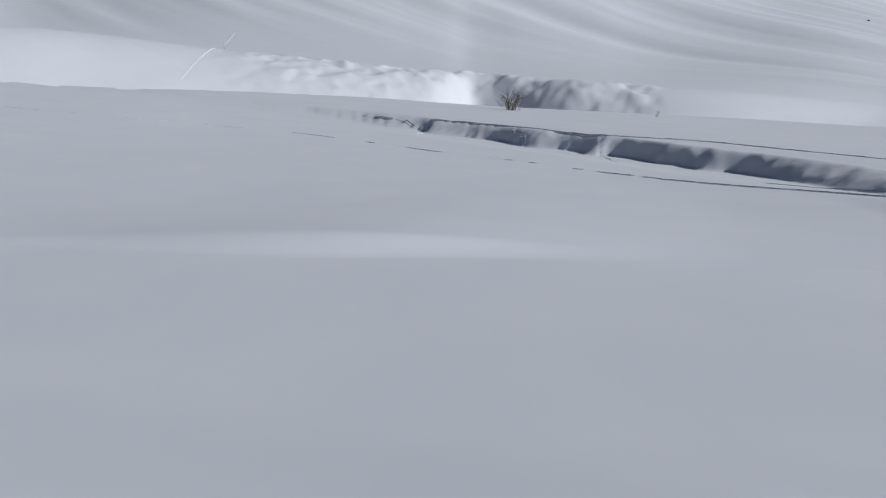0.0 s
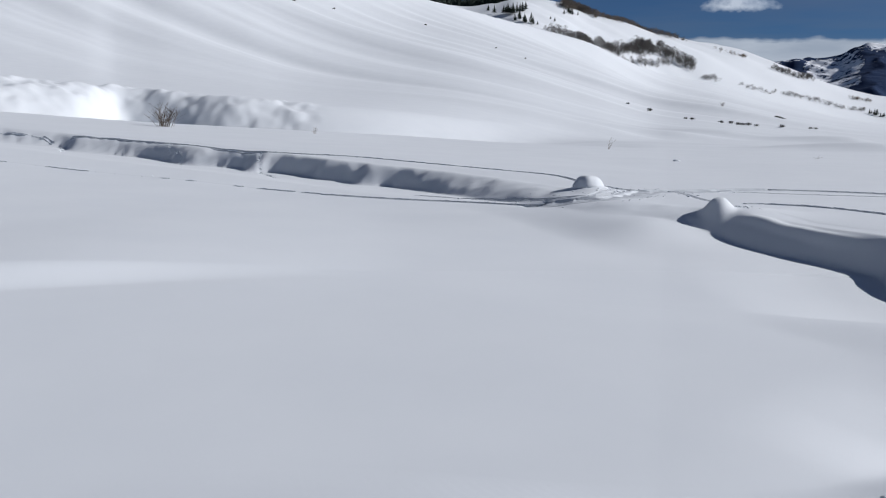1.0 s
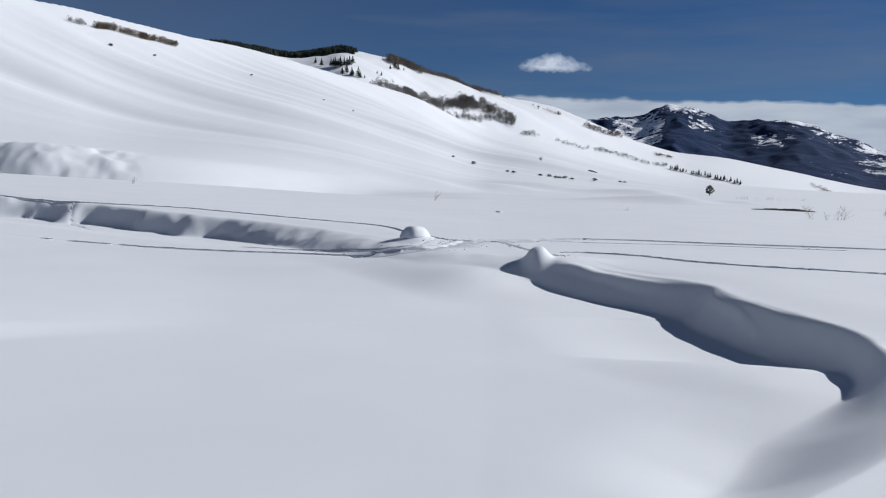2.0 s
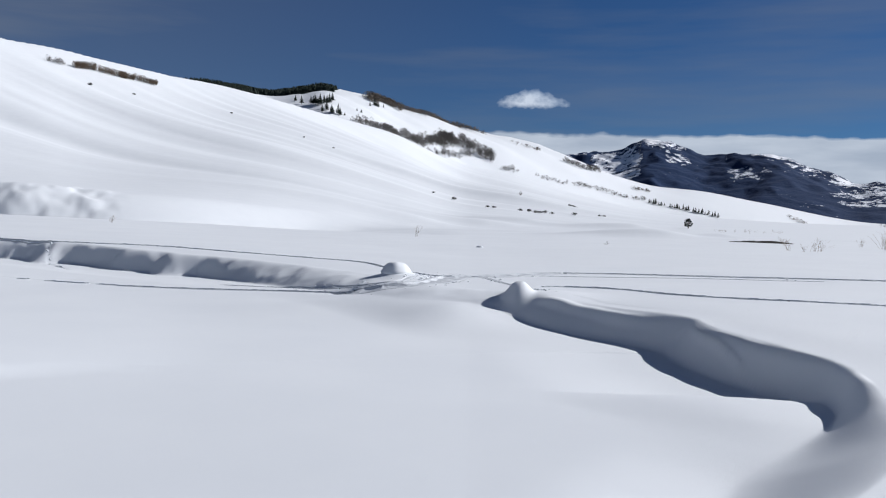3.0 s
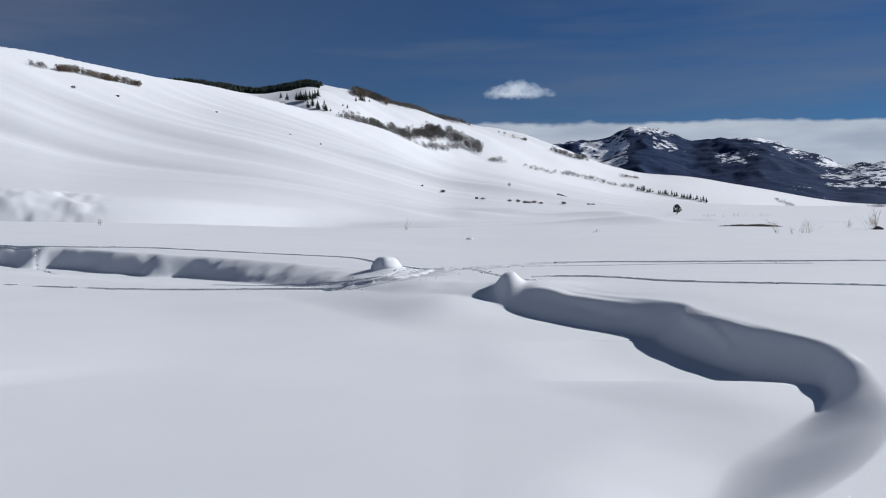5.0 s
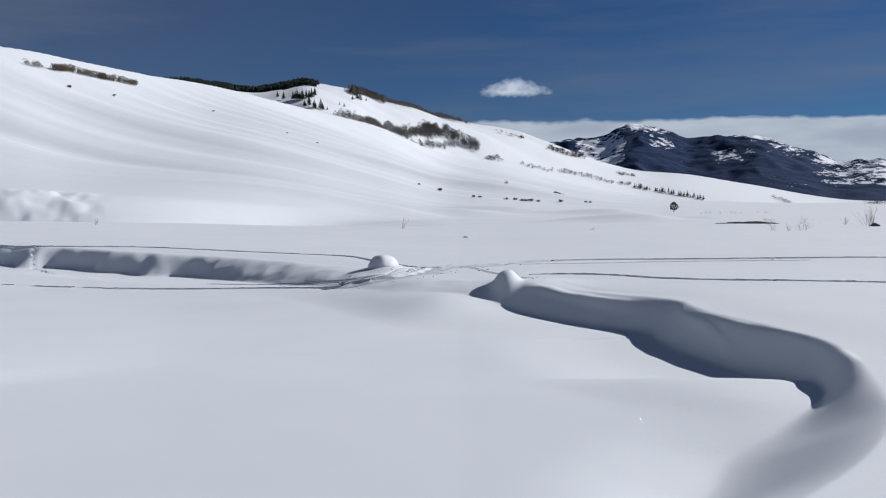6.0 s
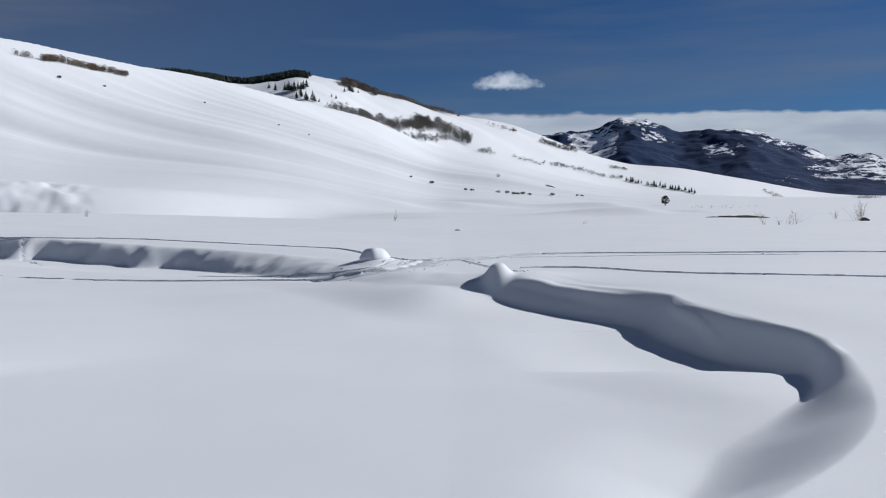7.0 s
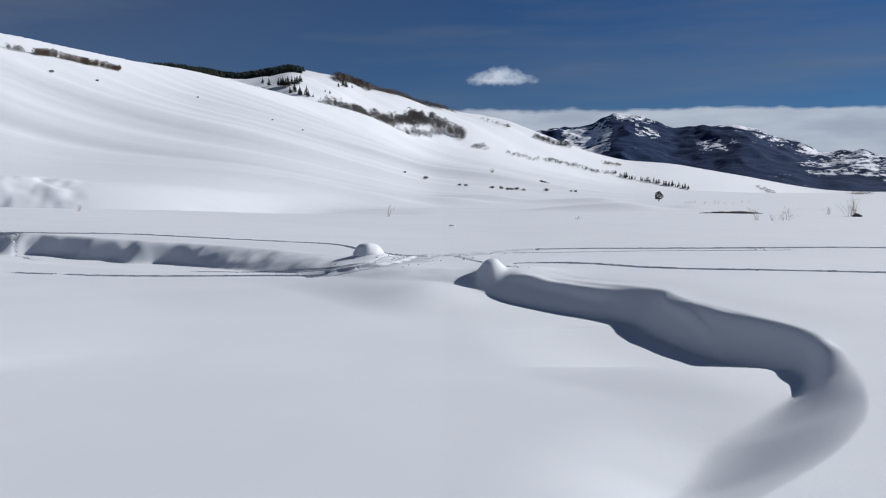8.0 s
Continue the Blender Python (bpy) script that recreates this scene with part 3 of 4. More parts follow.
def tube(verts, faces, points, radii, sides=4):
    """Adds a tapered tube along points to the lists."""
    base = len(verts)
    for (px, py, pz), r in zip(points, radii):
        for k in range(sides):
            a = 2 * math.pi * k / sides
            verts.append((px + r * math.cos(a), py + r * math.sin(a), pz))
    for i in range(len(points) - 1):
        for k in range(sides):
            a, b = base + i * sides + k, base + i * sides + (k + 1) % sides
            faces.append((a, b, b + sides, a + sides))


def lump(verts, faces, centre, size, rng, rough=0.25):
    """Adds a small uneven lump (a subdivided octahedron) to the lists."""
    base = len(verts)
    cx, cy, cz = centre
    n, m = 6, 3
    verts.append((cx, cy, cz + size[2]))
    for i in range(1, m + 1):
        for k in range(n):
            a, e = 2 * math.pi * (k + 0.5 * i) / n, math.pi * 0.5 * (1 - i / (m - 0.6))
            q = 1 + rough * rng.uniform(-1, 1)
            verts.append((cx + q * size[0] * math.cos(a) * math.cos(e), cy + q * size[1] * math.sin(a) * math.cos(e), cz + q * size[2] * math.sin(e)))
    for k in range(n):
        faces.append((base, base + 1 + k, base + 1 + (k + 1) % n))
        for i in range(m - 1):
            a, b = base + 1 + i * n + k, base + 1 + i * n + (k + 1) % n
            faces.append((a, a + n, b + n, b))


# ---------- trodden trails ----------
def trail(name, points, half, depth, label, seed, chop=1.0, lift=0.0, gaps=False, packed=False):
    """A trodden strip with rough berms and step holes that lies in its groove."""
    rng = np.random.default_rng(seed)
    line, s = smooth_line(points, max(12, int(16 * sum(math.dist(a, b) for a, b in zip(points, points[1:])))))
    tang = np.gradient(line, axis=0)
    tang /= np.hypot(*tang.T)[:, None] + 1e-9
    across = np.array([-1.6, -1.15, -0.9, -0.68, 0, 0.68, 0.9, 1.15, 1.6])
    x = line[:, :1] + tang[:, 1:] * across * half
    y = line[:, 1:] - tang[:, :1] * across * half
    z = height(x, y, False) + lift
    pace = np.sin(s / 0.32 * math.pi)[:, None] * np.sign(across + 1e-6)
    rough = rng.uniform(0, 1, z.shape) * np.repeat(rng.uniform(0.3, 1, (len(s) // 6 + 1, 1)), 6, 0)[:len(s)]
    berm = np.where((np.abs(across) > 0.7) & (np.abs(across) < 1.3), 1.0, 0.0)
    inner = np.where(np.abs(across) < 0.7, 1.0, 0.0)
    z = z + berm * (0.15 + rough) * 0.032 * chop - inner * depth * (0.55 + 0.3 * pace + 0.25 * rough) - np.where(np.abs(across) > 1.5, 0.03, 0)
    if gaps:
        z = z - 0.25 * (lattice(s / 0.45, s * 0, seed) + 0.6 * lattice(s / 3.5, s * 0, seed + 1) < 0.2)[:, None]
    me = grid_mesh(name, x, y, z)
    me.polygons.foreach_set("use_smooth", np.zeros(len(me.polygons), bool))
    # packed strips take the darker snow, its shade part of the colour
    me.materials.append(PACKED_SHADED if packed else SNOW)
    ob = tagged(new(name, me), label, "trail", kind="stuff")
    return ob


for i, (key, (points, half, depth)) in enumerate(TRAILS.items()):
    name = "ski_trail" if key.startswith("ski") else "hop_trail" if key.startswith("hop") else "footprint_trail"
    label = {"hop_trail": "broken animal track hopping down the snow bank", "ski_trail": "trodden ski trail pressed into the smooth snow",
             "footprint_trail": "narrow line of footprints in the deep snow"}[name]
    faint = key in ("ski_trail_crossing", "ski_trail_bend", "side_trail", "loop_trail", "ski_trail_double")
    broken = key == "old_trail" or name == "hop_trail"
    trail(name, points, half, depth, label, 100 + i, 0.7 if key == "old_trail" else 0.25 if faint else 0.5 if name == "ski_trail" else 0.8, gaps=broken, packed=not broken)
trail("snowball_trail", [(-60.1, 43.9), (-62.1, 46.8), (-65.6, 51.3), (-72.0, 57.5), (-98.6, 79.7), (-111.4, 91.8)], 0.035, 0.02,
      "bright roller trail down the cut snow bank", 140, 0.6, 0.015)


def clods():
    """Broken bits of snow kicked out along the trails."""
    rng = random.Random(7)
    spots = []
    for key, (points, half, depth) in TRAILS.items():
        line, s = smooth_line(points, 300)
        for _ in range(int(s[-1] * (22 if key.startswith("hop") else 0.9 if key == "old_trail" else 26 if key in ("ski_trail_crossing", "side_trail") else 1.6))):
            p = line[rng.randrange(300)]
            wander = half * (0.55 if key.startswith("hop") else 1.5)
            spots.append((p[0] + rng.gauss(0, wander), p[1] + rng.gauss(0, wander), rng.uniform(0.012, 0.034) * (0.6 if key in ("ski_trail_crossing", "side_trail") else 1) * (1.4 if rng.random() < 0.12 else 1)))
    for _ in range(130):                                        # churned snow round the crossing
        a = rng.uniform(0, 1)
        spots.append((-1.2 + rng.gauss(0.1, 0.2) + 0.5 * a, 20.6 - 0.5 * a + rng.gauss(0, 0.35), rng.uniform(0.012, 0.034)))
    for _ in range(30):
        spots.append((1.4 + rng.gauss(0, 0.1), 17.2 + rng.gauss(0, 0.25), rng.uniform(0.01, 0.028)))
    spots += [(0.9, 4.44, 0.013), (1.1, 4.47, 0.014), (1.115, 4.4, 0.012)]
    zs = height(np.array([q[0] for q in spots]), np.array([q[1] for q in spots]))
    verts, faces = [], []
    for (x, y, q), z in zip(spots, zs):
        lump(verts, faces, (x, y, float(z) - 0.3 * q), (q * 1.4, q, q), rng)
    tagged(new("snow_clods", mesh_of("snow_clods", verts, faces, SNOW)), "small broken clods of snow beside the trails", "snow", kind="stuff")


clods()


def crystals(count):
    """Loose ice crystals on the nearer snow, turned sunward and spread to imitate glints."""
    rng = np.random.default_rng(19)
    r, az = 3.2 * (16 / 3.2) ** rng.random(count), np.radians(rng.uniform(-75, 45, count))
    keep = rng.random(count) < np.clip((np.degrees(az) - 3) / 16, 0.05, 1)    # denser to the right, where sun glints are wanted
    r, az, count = r[keep], az[keep], int(keep.sum())
    x, y = r * np.sin(az), r * np.cos(az)
    z = height(x, y) + 0.001
    tilt = np.stack([rng.uniform(-0.1, 1.4, count), rng.uniform(-1.5, 0.3, count)], 1)    # tilts kept to the sun's and viewer's side so that they flash
    n = np.stack([tilt[:, 0], tilt[:, 1], np.ones(count)], 1)
    n /= np.linalg.norm(n, axis=1)[:, None]
    u = np.cross(n, np.array([0.3, 0.9, 0.1]))
    u /= np.linalg.norm(u, axis=1)[:, None]
    v = np.cross(n, u)
    size = (rng.uniform(0.0008, 0.0016, count) * np.clip(r / 7, 0.8, 1.1))[:, None]
    c = np.stack([x, y, z], 1)
    verts = np.stack([c - u * size, c - v * size, c + u * size, c + v * size], 1).reshape(-1, 3)
    faces = np.arange(4 * count).reshape(-1, 4)
    ob = new("ice_crystals", mesh_of("ice_crystals", verts.tolist(), faces.tolist(), CRYSTAL))
    tagged(ob, "tiny glinting ice crystals scattered on the snow", "ice crystals", kind="stuff")


crystals(120000)


# ---------- snow-capped boulder, stone and lump on the terrace ----------
def snow_cap(name, x, y, size, label, seed, sink=0.1):
    u, v = np.meshgrid(np.linspace(0, 2 * math.pi, 49)[:-1], np.linspace(0, 1, 26))
    e = math.pi * (0.5 - 0.82 * v)
    bulge = np.cos(e) * (1 + 0.10 * np.exp(-((e + 0.1) / 0.35) ** 2))
    q = 1 + 0.09 * fbm(bulge * np.cos(u) * 0.9 + seed, bulge * np.sin(u) * 0.9, seed, 2)
    me = grid_mesh(name, size[0] * bulge * np.cos(u) * q, size[1] * bulge * np.sin(u) * q, size[2] * (np.sin(e) * 0.9 + 0.35) * q, wrap=True)
    me.materials.append(SNOW)
    ob = tagged(new(name, me), label, "snow mound")
    ob.location = (x, y, ground_z(x, y) - sink)
    return ob


snow_cap("snow_boulder", -1.80, 20.5, (0.33, 0.37, 0.29), "rounded boulder capped thickly with white snow", 5, 0.16)
snow_cap("snow_lump", 0.41, 38.2, (0.17, 0.13, 0.09), "small lump of snow on the flat terrace", 9, 0.03)


def stone(x, y, s):
    verts, faces = [], []
    lump(verts, faces, (0, 0, 0), (s * 1.3, s, s * 0.9), random.Random(3), 0.3)
    ob = tagged(new("stone", mesh_of("stone", verts, faces, STONE)), "small dark stone beside the footprint trail", "stone")
    ob.location = (x, y, ground_z(x, y))


stone(6.12, 16.5, 0.055)

stone(22.55, 46.4, 0.22)


# ---------- trees ----------
def conifer_meshes(seed, tall, wide, tiers):
    rng = random.Random(seed)
    tv, tf, cv, cf = [], [], [], []
    tube(tv, tf, [(0, 0, -0.4), (0, 0, tall * 0.5), (0, 0, tall * 0.97)], [tall * 0.022, tall * 0.014, tall * 0.003], 6)
    for i in range(tiers):
        a = i / (tiers - 1)
        zt = tall * (0.16 + 0.80 * a)
        r = wide * (1 - a) ** 0.85 * rng.uniform(0.8, 1.15) + 0.05 * wide
        n = 11 - int(4 * a)
        c = len(cv)
        cv.append((0, 0, zt + tall * 0.13 * (1 - 0.4 * a)))
        for k in range(2 * n):
            t = math.pi * (k + rng.uniform(-0.3, 0.3)) / n
            q = r * (rng.uniform(0.75, 1.2) if k % 2 == 0 else rng.uniform(0.35, 0.6))
            cv.append((q * math.cos(t), q * math.sin(t), zt - (0.05 if k % 2 == 0 else -0.02) * tall * rng.uniform(0.5, 1.3)))
        cf += [(c, c + 1 + k, c + 1 + (k + 1) % (2 * n)) for k in range(2 * n)]
        c2 = len(cv)
        cv.append((0, 0, zt + tall * 0.03))
        cf += [(c2, c + 1 + (k + 1) % (2 * n), c + 1 + k) for k in range(2 * n)]
    return mesh_of("trunk", tv, tf, BARK), mesh_of("crown", cv, cf, NEEDLES)


def conifer(x, y, tall, label, group, seed):
    ob = thing("conifer", x, y, label, "tree", group)
    t, c = conifer_meshes(seed, tall, tall * 0.33, 8)
    part("trunk", t, ob)
    part("crown", c, ob)
    return ob


def conifer_copies(first, places, seed):
    rng = random.Random(seed)
    for x, y, k in places:
        made = copy_thing(first, pose(x, y, ground_z(x, y), rng.uniform(-3, 3), rng.uniform(-3, 3), rng.uniform(0.0, 364.9)))
        made.scale = (k * rng.uniform(0.9, 1.15),) * 2 + (k * rng.uniform(0.9, 1.1),)


slope_trees = conifer(-159.5, 790.6, 8.0, "dark green conifer standing on the snowy far slope", "conifers on the far slope", 11)
conifer_copies(slope_trees, [(-169.7, 812.1, 0.9), (-149.3, 782.9, 1.0), (-146.9, 781.2, 1.1), (-144.1, 777.5, 1.25), (-141.7, 776.4, 1.15), (-139.6, 775.4, 1.2), (-136.7, 781.8, 1.1), (-136.5, 794.5, 1.0), (-134.5, 796.2, 1.25), (-132.8, 802.5, 1.0),
                             (-144.8, 781.2, 1.1), (-139.4, 777.5, 1.0), (-133.2, 752.6, 0.95), (-131.6, 763.8, 1.05), (-129.9, 758.1, 0.8), (-125.2, 752.0, 1.15), (-124.0, 753.2, 0.9), (-120.2, 757.6, 1.2), (-118.7, 758.1, 1.0), (-115.2, 763.5, 0.4),
                             (-104.5, 863.6, 0.6), (-101.7, 879.3, 1.0), (-100.0, 881.3, 0.8), (-98.1, 882.9, 0.75), (-94.7, 900.0, 0.5), (-109.1, 800.9, 0.4), (-104.8, 800.5, 0.5)], 12)
row_tree = conifer(209.2, 1010.6, 6.2, "small dark conifer in a row across the snowy slope", "row of conifers", 13)
row_rng = random.Random(15)
row_places, row_x = [], 212.5
while row_x < 292:
    row_places.append((row_x, 1013 - (row_x - 209) * 0.03 + row_rng.uniform(-4, 4), row_rng.uniform(0.65, 1.25)))
    row_x += row_rng.choice((1.6, 2.2, 2.8, 2.2, 6.0))
conifer_copies(row_tree, row_places, 14)


def forest(name, label, line, spread, count, tall, seed):
    """A stand of conifers too far off to count, as one mesh."""
    rng = random.Random(seed)
    pts, _ = smooth_line(line, 200)
    verts, faces = [], []
    xs = []
    for _ in range(count):
        p = pts[rng.randrange(200)]
        xs.append((p[0] + rng.gauss(0, spread * 0.2), p[1] + rng.uniform(-spread, spread)))
    zs = height(np.array([q[0] for q in xs]), np.array([q[1] for q in xs]))
    for (x, y), z in zip(xs, zs):
        h = tall * rng.uniform(0.85, 1.12)
        for i in range(4):
            a, n = i / 4, 7
            c, r, zt = len(verts), h * 0.36 * (1 - a) * rng.uniform(0.8, 1.2), z + h * (0.08 + 0.72 * a)
            verts.append((x, y, zt + h * (0.36 - 0.06 * i)))
            for k in range(n):
                t = 2 * math.pi * (k + rng.uniform(-0.2, 0.2)) / n
                q = r * rng.uniform(0.7, 1.25)
                verts.append((x + q * math.cos(t), y + q * math.sin(t), zt - 0.04 * h * rng.random()))
            faces += [(c, c + 1 + k, c + 1 + (k + 1) % n) for k in range(n)]
    return tagged(new(name, mesh_of(name, verts, faces, NEEDLES)), label, "forest", kind="stuff")


forest("conifer_forest", "dense dark conifer forest along the snowy hill crest",
       [(-276.4, 820.5), (-241.7, 835.4), (-230.2, 924.6), (-203.2, 913.9), (-183.0, 907.2), (-167.3, 903.1)], 21, 2000, 8.2, 21)
forest("conifer_forest", "dark conifer stand reaching the top of the crest", [(-175.5, 901.4), (-162.3, 900.0), (-150.0, 894.6)], 13, 330, 6.6, 22)


def bare_tree(verts, faces, x, y, z, h, rng, wide=0.34, twigs=100, thick=0.032):
    """A leafless tree: thin trunk, limbs and a loose crown of twigs."""
    lean = rng.uniform(-0.05, 0.05) * h
    tube(verts, faces, [(x, y, z - 0.3), (x + lean, y, z + 0.5 * h), (x + lean, y, z + 0.9 * h)], [0.022 * h, 0.015 * h, 0.004 * h], 3)
    for _ in range(twigs):
        a, b = rng.uniform(0, 2 * math.pi), rng.random()
        zc = 0.22 + 0.75 * b
        r = wide * h * math.sqrt(max(0.02, 1 - (2 * b - 0.9) ** 2)) * math.sqrt(rng.random())
        px, py, pz = x + lean + r * math.cos(a), y + r * math.sin(a), z + zc * h
        d = Vector((math.cos(a) * 0.5 + rng.gauss(0, 0.4), math.sin(a) * 0.5 + rng.gauss(0, 0.4), 0.45 + rng.gauss(0, 0.4))).normalized() * h * rng.uniform(0.08, 0.15)
        w = Vector((rng.gauss(0, 1), rng.gauss(0, 1), rng.gauss(0, 1))).normalized() * h * thick
        c = len(verts)
        verts.extend([(px - w.x, py - w.y, pz - w.z), (px + w.x, py + w.y, pz + w.z), (px + d.x, py + d.y, pz + d.z)])
        faces.append((c, c + 1, c + 2))


def grove(name, label, line, spread, count, tall, mat, seed, category="grove", wide=0.36, twigs=100):
    rng = random.Random(seed)
    pts, _ = smooth_line(line, 200)
    xs = []
    for _ in range(count):
        p = pts[rng.randrange(200)]
        xs.append((p[0] + rng.gauss(0, spread * 0.25), p[1] + rng.uniform(-spread, spread)))
    zs = height(np.array([q[0] for q in xs]), np.array([q[1] for q in xs]))
    verts, faces = [], []
    for (x, y), z in zip(xs, zs):
        bare_tree(verts, faces, x, y, float(z), tall * rng.uniform(0.6, 1.2), rng, wide, twigs)
    return tagged(new(name, mesh_of(name, verts, faces, mat)), label, category, kind="stuff")


grove("aspen_grove", "bare grey aspen grove in a fold of the hillside", [(-103.6, 757.5), (-83.5, 783.7), (-65.0, 809.8), (-45.5, 846.2), (-34.7, 876.1)], 10, 260, 6.5, ASPEN, 31)
grove("aspen_grove", "bare grey aspen grove in a fold of the hillside", [(-32.6, 879.5), (-22.4, 899.3), (-7.1, 912.9), (5.1, 911.1), (23.1, 909.0)], 13, 230, 7.5, ASPEN, 32)
grove("aspen_grove", "low bare aspen clump below the larger grove", [(-42.4, 819.5), (-26.2, 844.6), (-12.2, 872.2), (-2.0, 887.1)], 6, 60, 5.5, ASPEN, 33)
grove("aspen_grove", "bare aspens along the snowy hill crest", [(-131.2, 259.5), (-129.8, 261.6), (-127.9, 264.4)], 0.9, 22, 1.7, ASPEN, 34)
grove("aspen_grove", "dense bare brown aspens below the hill crest", [(-125.9, 267.0), (-124.4, 274.3), (-119.9, 280.6), (-116.4, 289.9), (-111.6, 298.1)], 1.6, 230, 2.0, BROWN_TWIGS, 35)
grove("crest_grove", "brown leafless woods along the far crest", [(-107.6, 909.6), (-98.8, 944.9), (-80.0, 947.4)], 14, 420, 6.0, GREY_TWIGS, 36)
grove("crest_grove", "thin brown leafless woods along the far crest", [(-78.0, 955.4), (-54.0, 989.4), (-21.5, 1029.2), (12.0, 1044.4)], 12, 420, 4.6, GREY_TWIGS, 46)
grove("brush", "dark brush strip on the far snowy crest", [(47.5, 1038.0), (59.7, 1037.3), (73.6, 1039.3), (82.7, 1068.1)], 5, 50, 3.0, BROWN_TWIGS, 47, "brush", 0.6)
grove("brush", "low bare brush across the snowy slope", [(68.2, 918.7), (83.8, 928.5), (105.0, 948.6), (130.4, 975.3)], 5, 60, 3.2, ASPEN, 37, "brush", 0.5)
grove("brush", "low bare brush across the snowy slope", [(125.1, 967.1), (147.9, 984.7), (168.6, 992.3), (207.7, 1021.7)], 5, 95, 3.6, ASPEN, 38, "brush", 0.5)
grove("aspen_grove", "bare aspen clump on the snowy shoulder", [(114.2, 1048.9), (135.2, 1063.2), (162.3, 1084.5)], 6, 80, 6.0, ASPEN, 39)
grove("brush", "bare brush clump beside the grove", [(30.8, 893.1), (47.1, 904.4)], 4, 26, 4.0, ASPEN, 40, "brush", 0.5)
grove("brush", "dark brush patch on the snowy shoulder", [(197.8, 1059.8), (221.7, 1074.7)], 4, 40, 3.2, BROWN_TWIGS, 41, "brush", 0.6)
grove("brush", "dark brush strip at the foot of the slope", [(414.2, 1122.8), (427.6, 1093.8), (445.0, 1060.1)], 9, 70, 4.0, BROWN_TWIGS, 42, "brush", 0.8)
grove("brush", "low dark willow brush out on the flats", [(156.4, 327.9), (161.9, 325.5)], 2.5, 24, 1.3, BROWN_TWIGS, 43, "brush", 0.8)
grove("brush", "low bare willow brush on the flats", [(35.3, 126.3), (38.2, 126.1)], 1.6, 9, 0.55, WILLOW, 44, "brush", 0.8, 20)
grove("brush", "low bare willow brush on the flats", [(39.8, 125.2), (45.5, 126.7)], 1.6, 12, 0.5, WILLOW, 45, "brush", 0.8, 20)


# ---------- shrubs ----------
def sagebrush():
    rng = random.Random(51)
    ob = thing("sagebrush", -114.4, 252.2, "small dark sagebrush poking through the snow", "shrub", "sagebrush on the hillside")
    verts, faces = [], []
    for _ in range(9):
        bare_tree(verts, faces, rng.gauss(0, 0.45), rng.gauss(0, 0.25), 0, rng.uniform(0.5, 0.9), rng, 0.6, 70, 0.085)
    part("crown", mesh_of("crown", verts, faces, SAGE), ob)
    return ob


sage = sagebrush()
shrub_rng = random.Random(52)
for x, y, k in [(-105.6, 263.4, 0.75), (-81.9, 287.9, 0.65), (-54.0, 271.6, 0.5), (-42.2, 258.0, 0.5), (-9.1, 204.4, 0.55), (-4.1, 199.7, 0.9), (3.6, 186.6, 0.6), (5.0, 186.2, 0.65), (10.8, 186.8, 0.7),
                (12.8, 189.5, 0.8), (14.2, 186.2, 0.8), (15.2, 189.4, 0.65), (16.2, 190.1, 0.85), (18.0, 189.9, 0.65), (28.9, 251.3, 1.0), (29.7, 249.7, 1.15), (30.4, 248.9, 1.0), (32.6, 216.9, 0.6), (33.8, 217.4, 0.6), (23.3, 192.5, 0.8)]:
    c = copy_thing(sage, pose(x, y, ground_z(x, y), 0, 0, shrub_rng.uniform(0.0, 364.9)))
    c.scale = (k, k, k * 0.9)


def willow(x, y, tall, wide, stems, label, seed, lean=(0, 0), mat=None, name="willow_bush", thick=0.0055):
    """A leafless bush: curved stems that fork into finer twigs."""
    rng = random.Random(seed)
    ob = thing(name, x, y, label, "bush", sink=0.03)
    for _ in range(stems):
        verts, faces = [], []
        a, o = rng.uniform(0, 2 * math.pi), rng.uniform(0.15, 1.0)
        bx, by = rng.gauss(0, wide * 0.10), rng.gauss(0, wide * 0.10)
        ex, ey = bx + wide * 0.5 * o * math.cos(a) + lean[0], by + wide * 0.5 * o * math.sin(a) + lean[1]
        h = tall * rng.uniform(0.55, 1.0) * (1 - 0.35 * o * o)
        pts = [(bx + (ex - bx) * t ** 1.3 + rng.gauss(0, 0.015), by + (ey - by) * t ** 1.3 + rng.gauss(0, 0.015), h * t) for t in (0, 0.35, 0.7, 1)]
        q = thick * rng.uniform(0.8, 1.4)
        tube(verts, faces, pts, [q, q * 0.8, q * 0.55, q * 0.25], 3)
        for _ in range(3):
            p = pts[rng.choice((1, 2))]
            d = (rng.gauss(0, 0.12) * wide + (ex - bx) * 0.25, rng.gauss(0, 0.12) * wide + (ey - by) * 0.25, rng.uniform(0.15, 0.4) * h)
            tube(verts, faces, [p, (p[0] + d[0] * 0.6, p[1] + d[1] * 0.6, p[2] + d[2] * 0.5), (p[0] + d[0], p[1] + d[1], p[2] + d[2])], [q * 0.55, q * 0.4, q * 0.2], 3)
        part("stem", mesh_of("stem", verts, faces, mat or WILLOW), ob)
    return ob


willow(-28.3, 44.2, 1.55, 2.3, 38, "dry brown leafless bush at the edge of the channel", 61, (0.25, 0), BROWN_TWIGS, thick=0.013)
willow(-20.1, 47.0, 0.6, 0.5, 8, "few thin dry stems at the edge of the channel", 62)
willow(-3.31, 51.0, 0.85, 0.5, 7, "sparse dry twigs standing in the snow", 63, (0.2, 0))
willow(7.03, 44.6, 0.28, 0.35, 5, "tiny dry twig poking out of the snow", 64, (0.1, 0), BROWN_TWIGS)
willow(15.33, 41.7, 0.95, 0.7, 7, "sparse leaning willow stems in the snow", 65, (-0.35, 0))
willow(15.85, 41.0, 0.5, 0.4, 6, "small sparse willow twigs in the snow", 66)
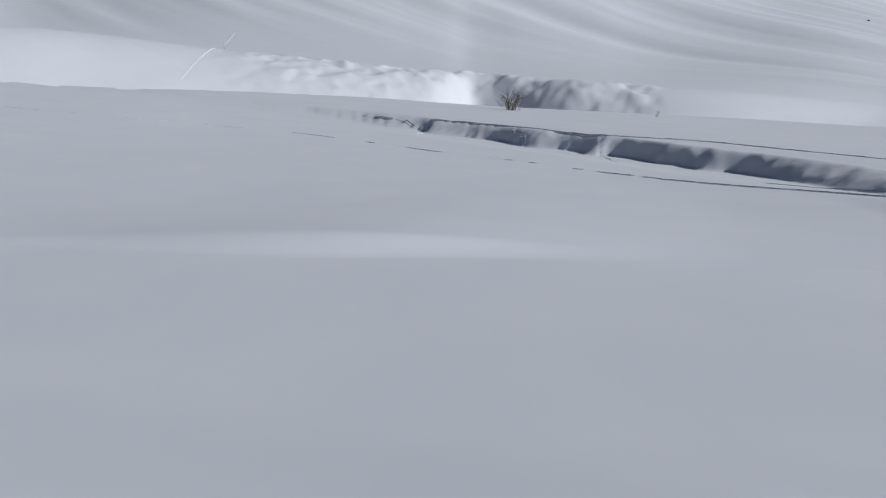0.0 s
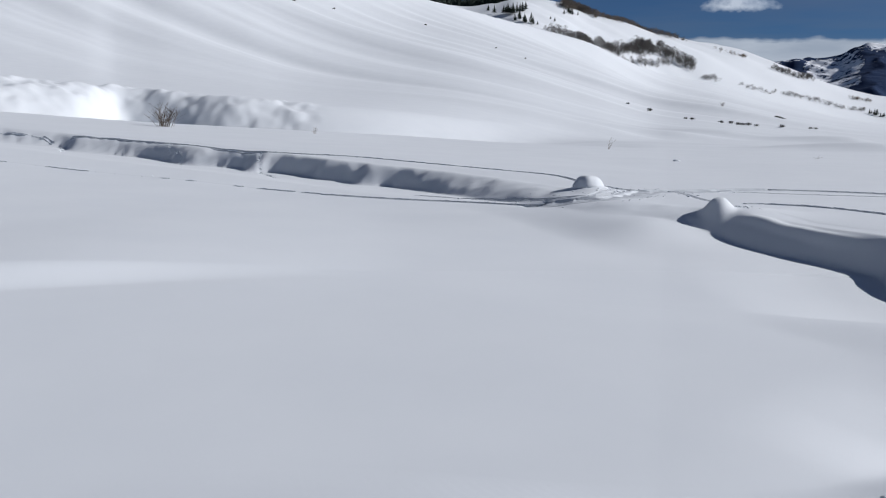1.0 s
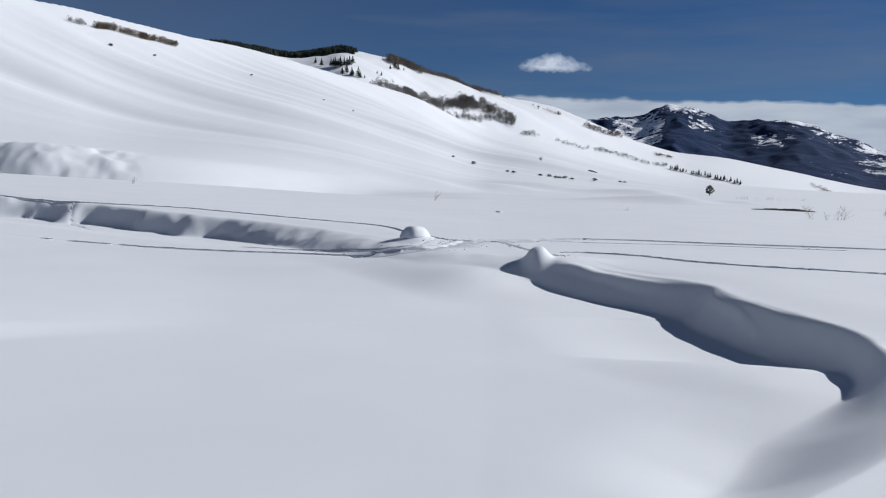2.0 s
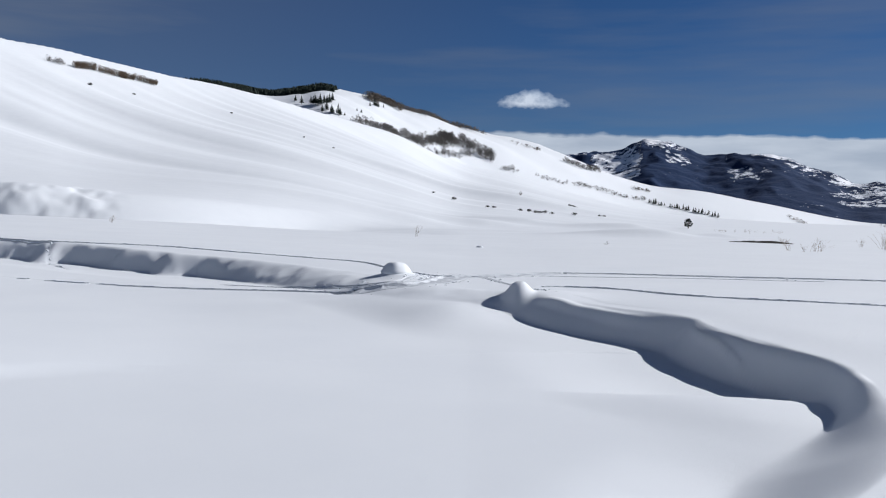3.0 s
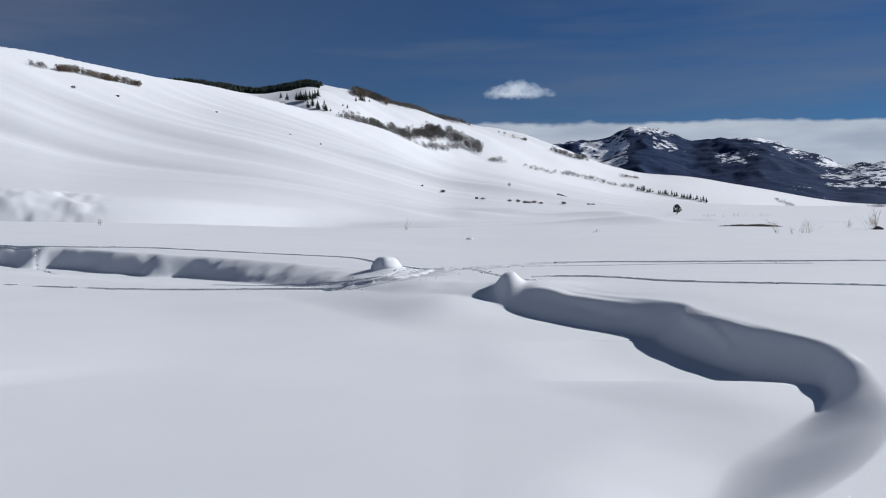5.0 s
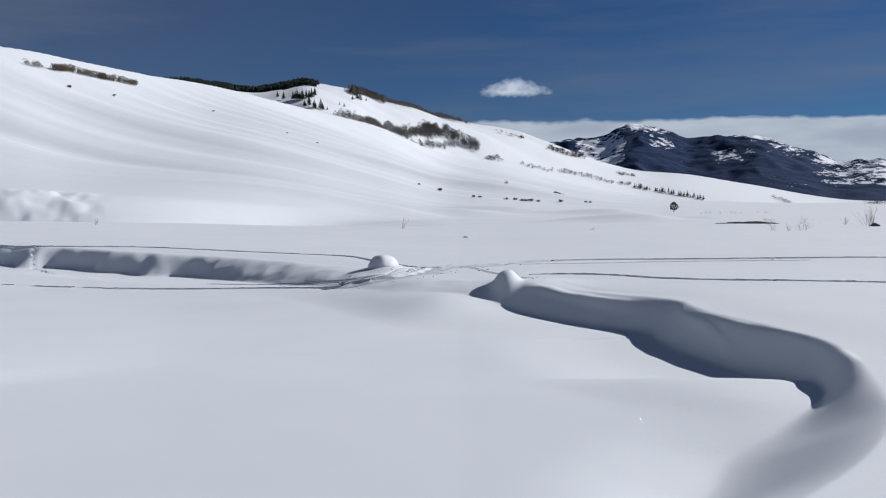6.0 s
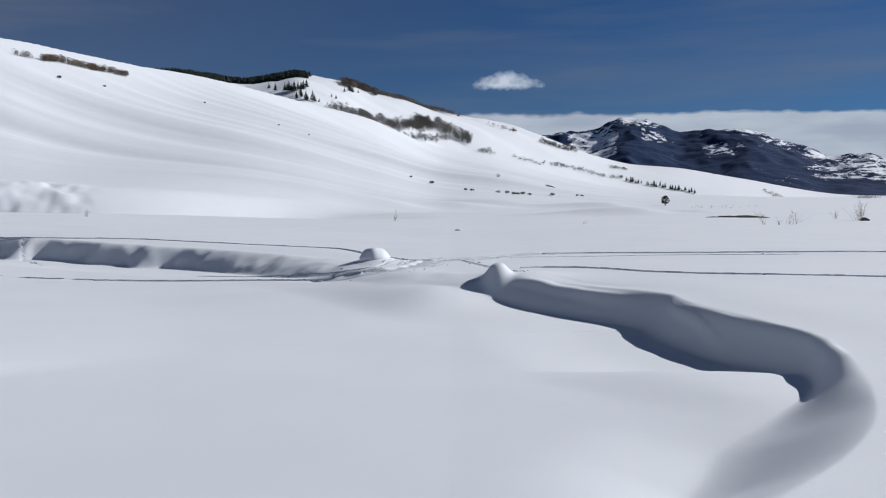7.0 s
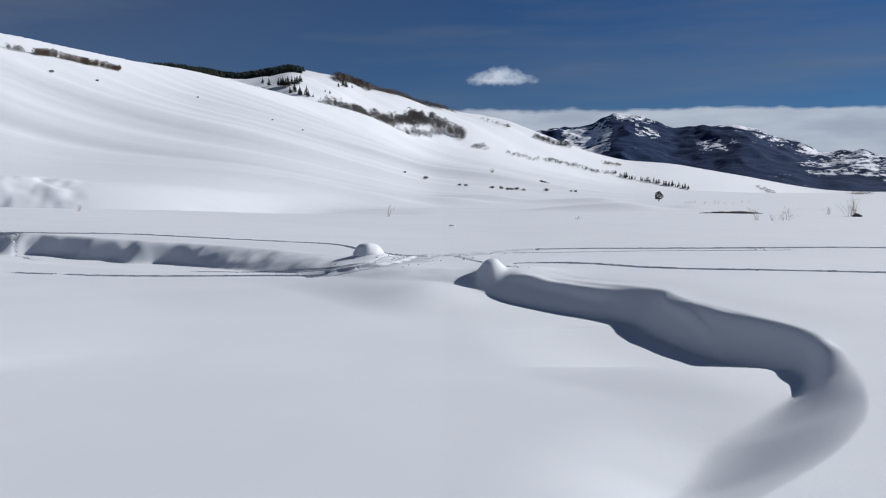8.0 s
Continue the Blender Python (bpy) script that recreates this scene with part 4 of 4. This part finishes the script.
willow(16.7, 41.6, 0.85, 1.4, 12, "sprawling bare willow bush in the snow", 67, (0.15, 0))
willow(22.5, 47.0, 1.25, 1.5, 26, "bare reddish willow bush beside a dark stone", 68)
willow(22.3, 49.4, 0.7, 0.6, 9, "small bare willow bush in the snow", 69)
willow(14.8, 257.4, 1.5, 1.5, 14, "bare bush standing on the snowy slope", 70, (0, 0), BROWN_TWIGS, thick=0.03)
willow(19.3, 53.0, 0.5, 0.7, 8, "dry twigs at the edge of bare earth", 71)


def juniper(x, y, tall):
    rng = random.Random(81)
    ob = thing("juniper", x, y, "lone dark evergreen standing on the snowy flats", "tree", sink=0.05)
    tv, tf, cv, cf = [], [], [], []
    tube(tv, tf, [(0, 0, 0), (0.05, 0, tall * 0.4), (0.0, 0, tall * 0.8)], [0.09, 0.07, 0.03], 6)
    for _ in range(420):
        a, b = rng.uniform(0, 2 * math.pi), rng.random()
        r = tall * 0.40 * math.sin(math.pi * (0.2 + 0.72 * b)) * (0.55 + 0.45 * rng.random()) * (1 + 0.25 * math.sin(3 * a + 7 * b))
        c = Vector((r * math.cos(a), r * math.sin(a), tall * (0.22 + 0.76 * b)))
        u = Vector((rng.gauss(0, 1), rng.gauss(0, 1), rng.gauss(0, 1))).normalized() * tall * 0.07
        w = Vector((rng.gauss(0, 1), rng.gauss(0, 1), rng.gauss(0, 1))).normalized() * tall * 0.05
        i = len(cv)
        cv.extend([tuple(c - u), tuple(c + w), tuple(c + u), tuple(c - w)])
        cf.append((i, i + 1, i + 2, i + 3))
    part("trunk", mesh_of("trunk", tv, tf, BARK), ob)
    part("crown", mesh_of("crown", cv, cf, NEEDLES), ob)


juniper(36.9, 146.0, 1.75)


def earth_strip():
    """A low cut edge of bare wet earth above the buried stream."""
    u, v = np.meshgrid(np.linspace(0, 1, 60), np.linspace(-1, 1, 9))
    x = 16.0 + 3.9 * u + 0.1 * v
    y = 53.2 - 0.2 * u + 0.25 * v
    top = 0.12 * np.sin(np.pi * np.clip(u, 0.02, 0.98)) ** 0.5 * (1 - v * v) * (1 + 0.6 * fbm(u * 9, v, 91, 3))
    me = grid_mesh("earth_bank", x, y, height(x, y) + top - 0.015)
    me.materials.append(EARTH)
    tagged(new("earth_bank", me), "low edge of bare dark earth showing through snow", "earth bank")


earth_strip()
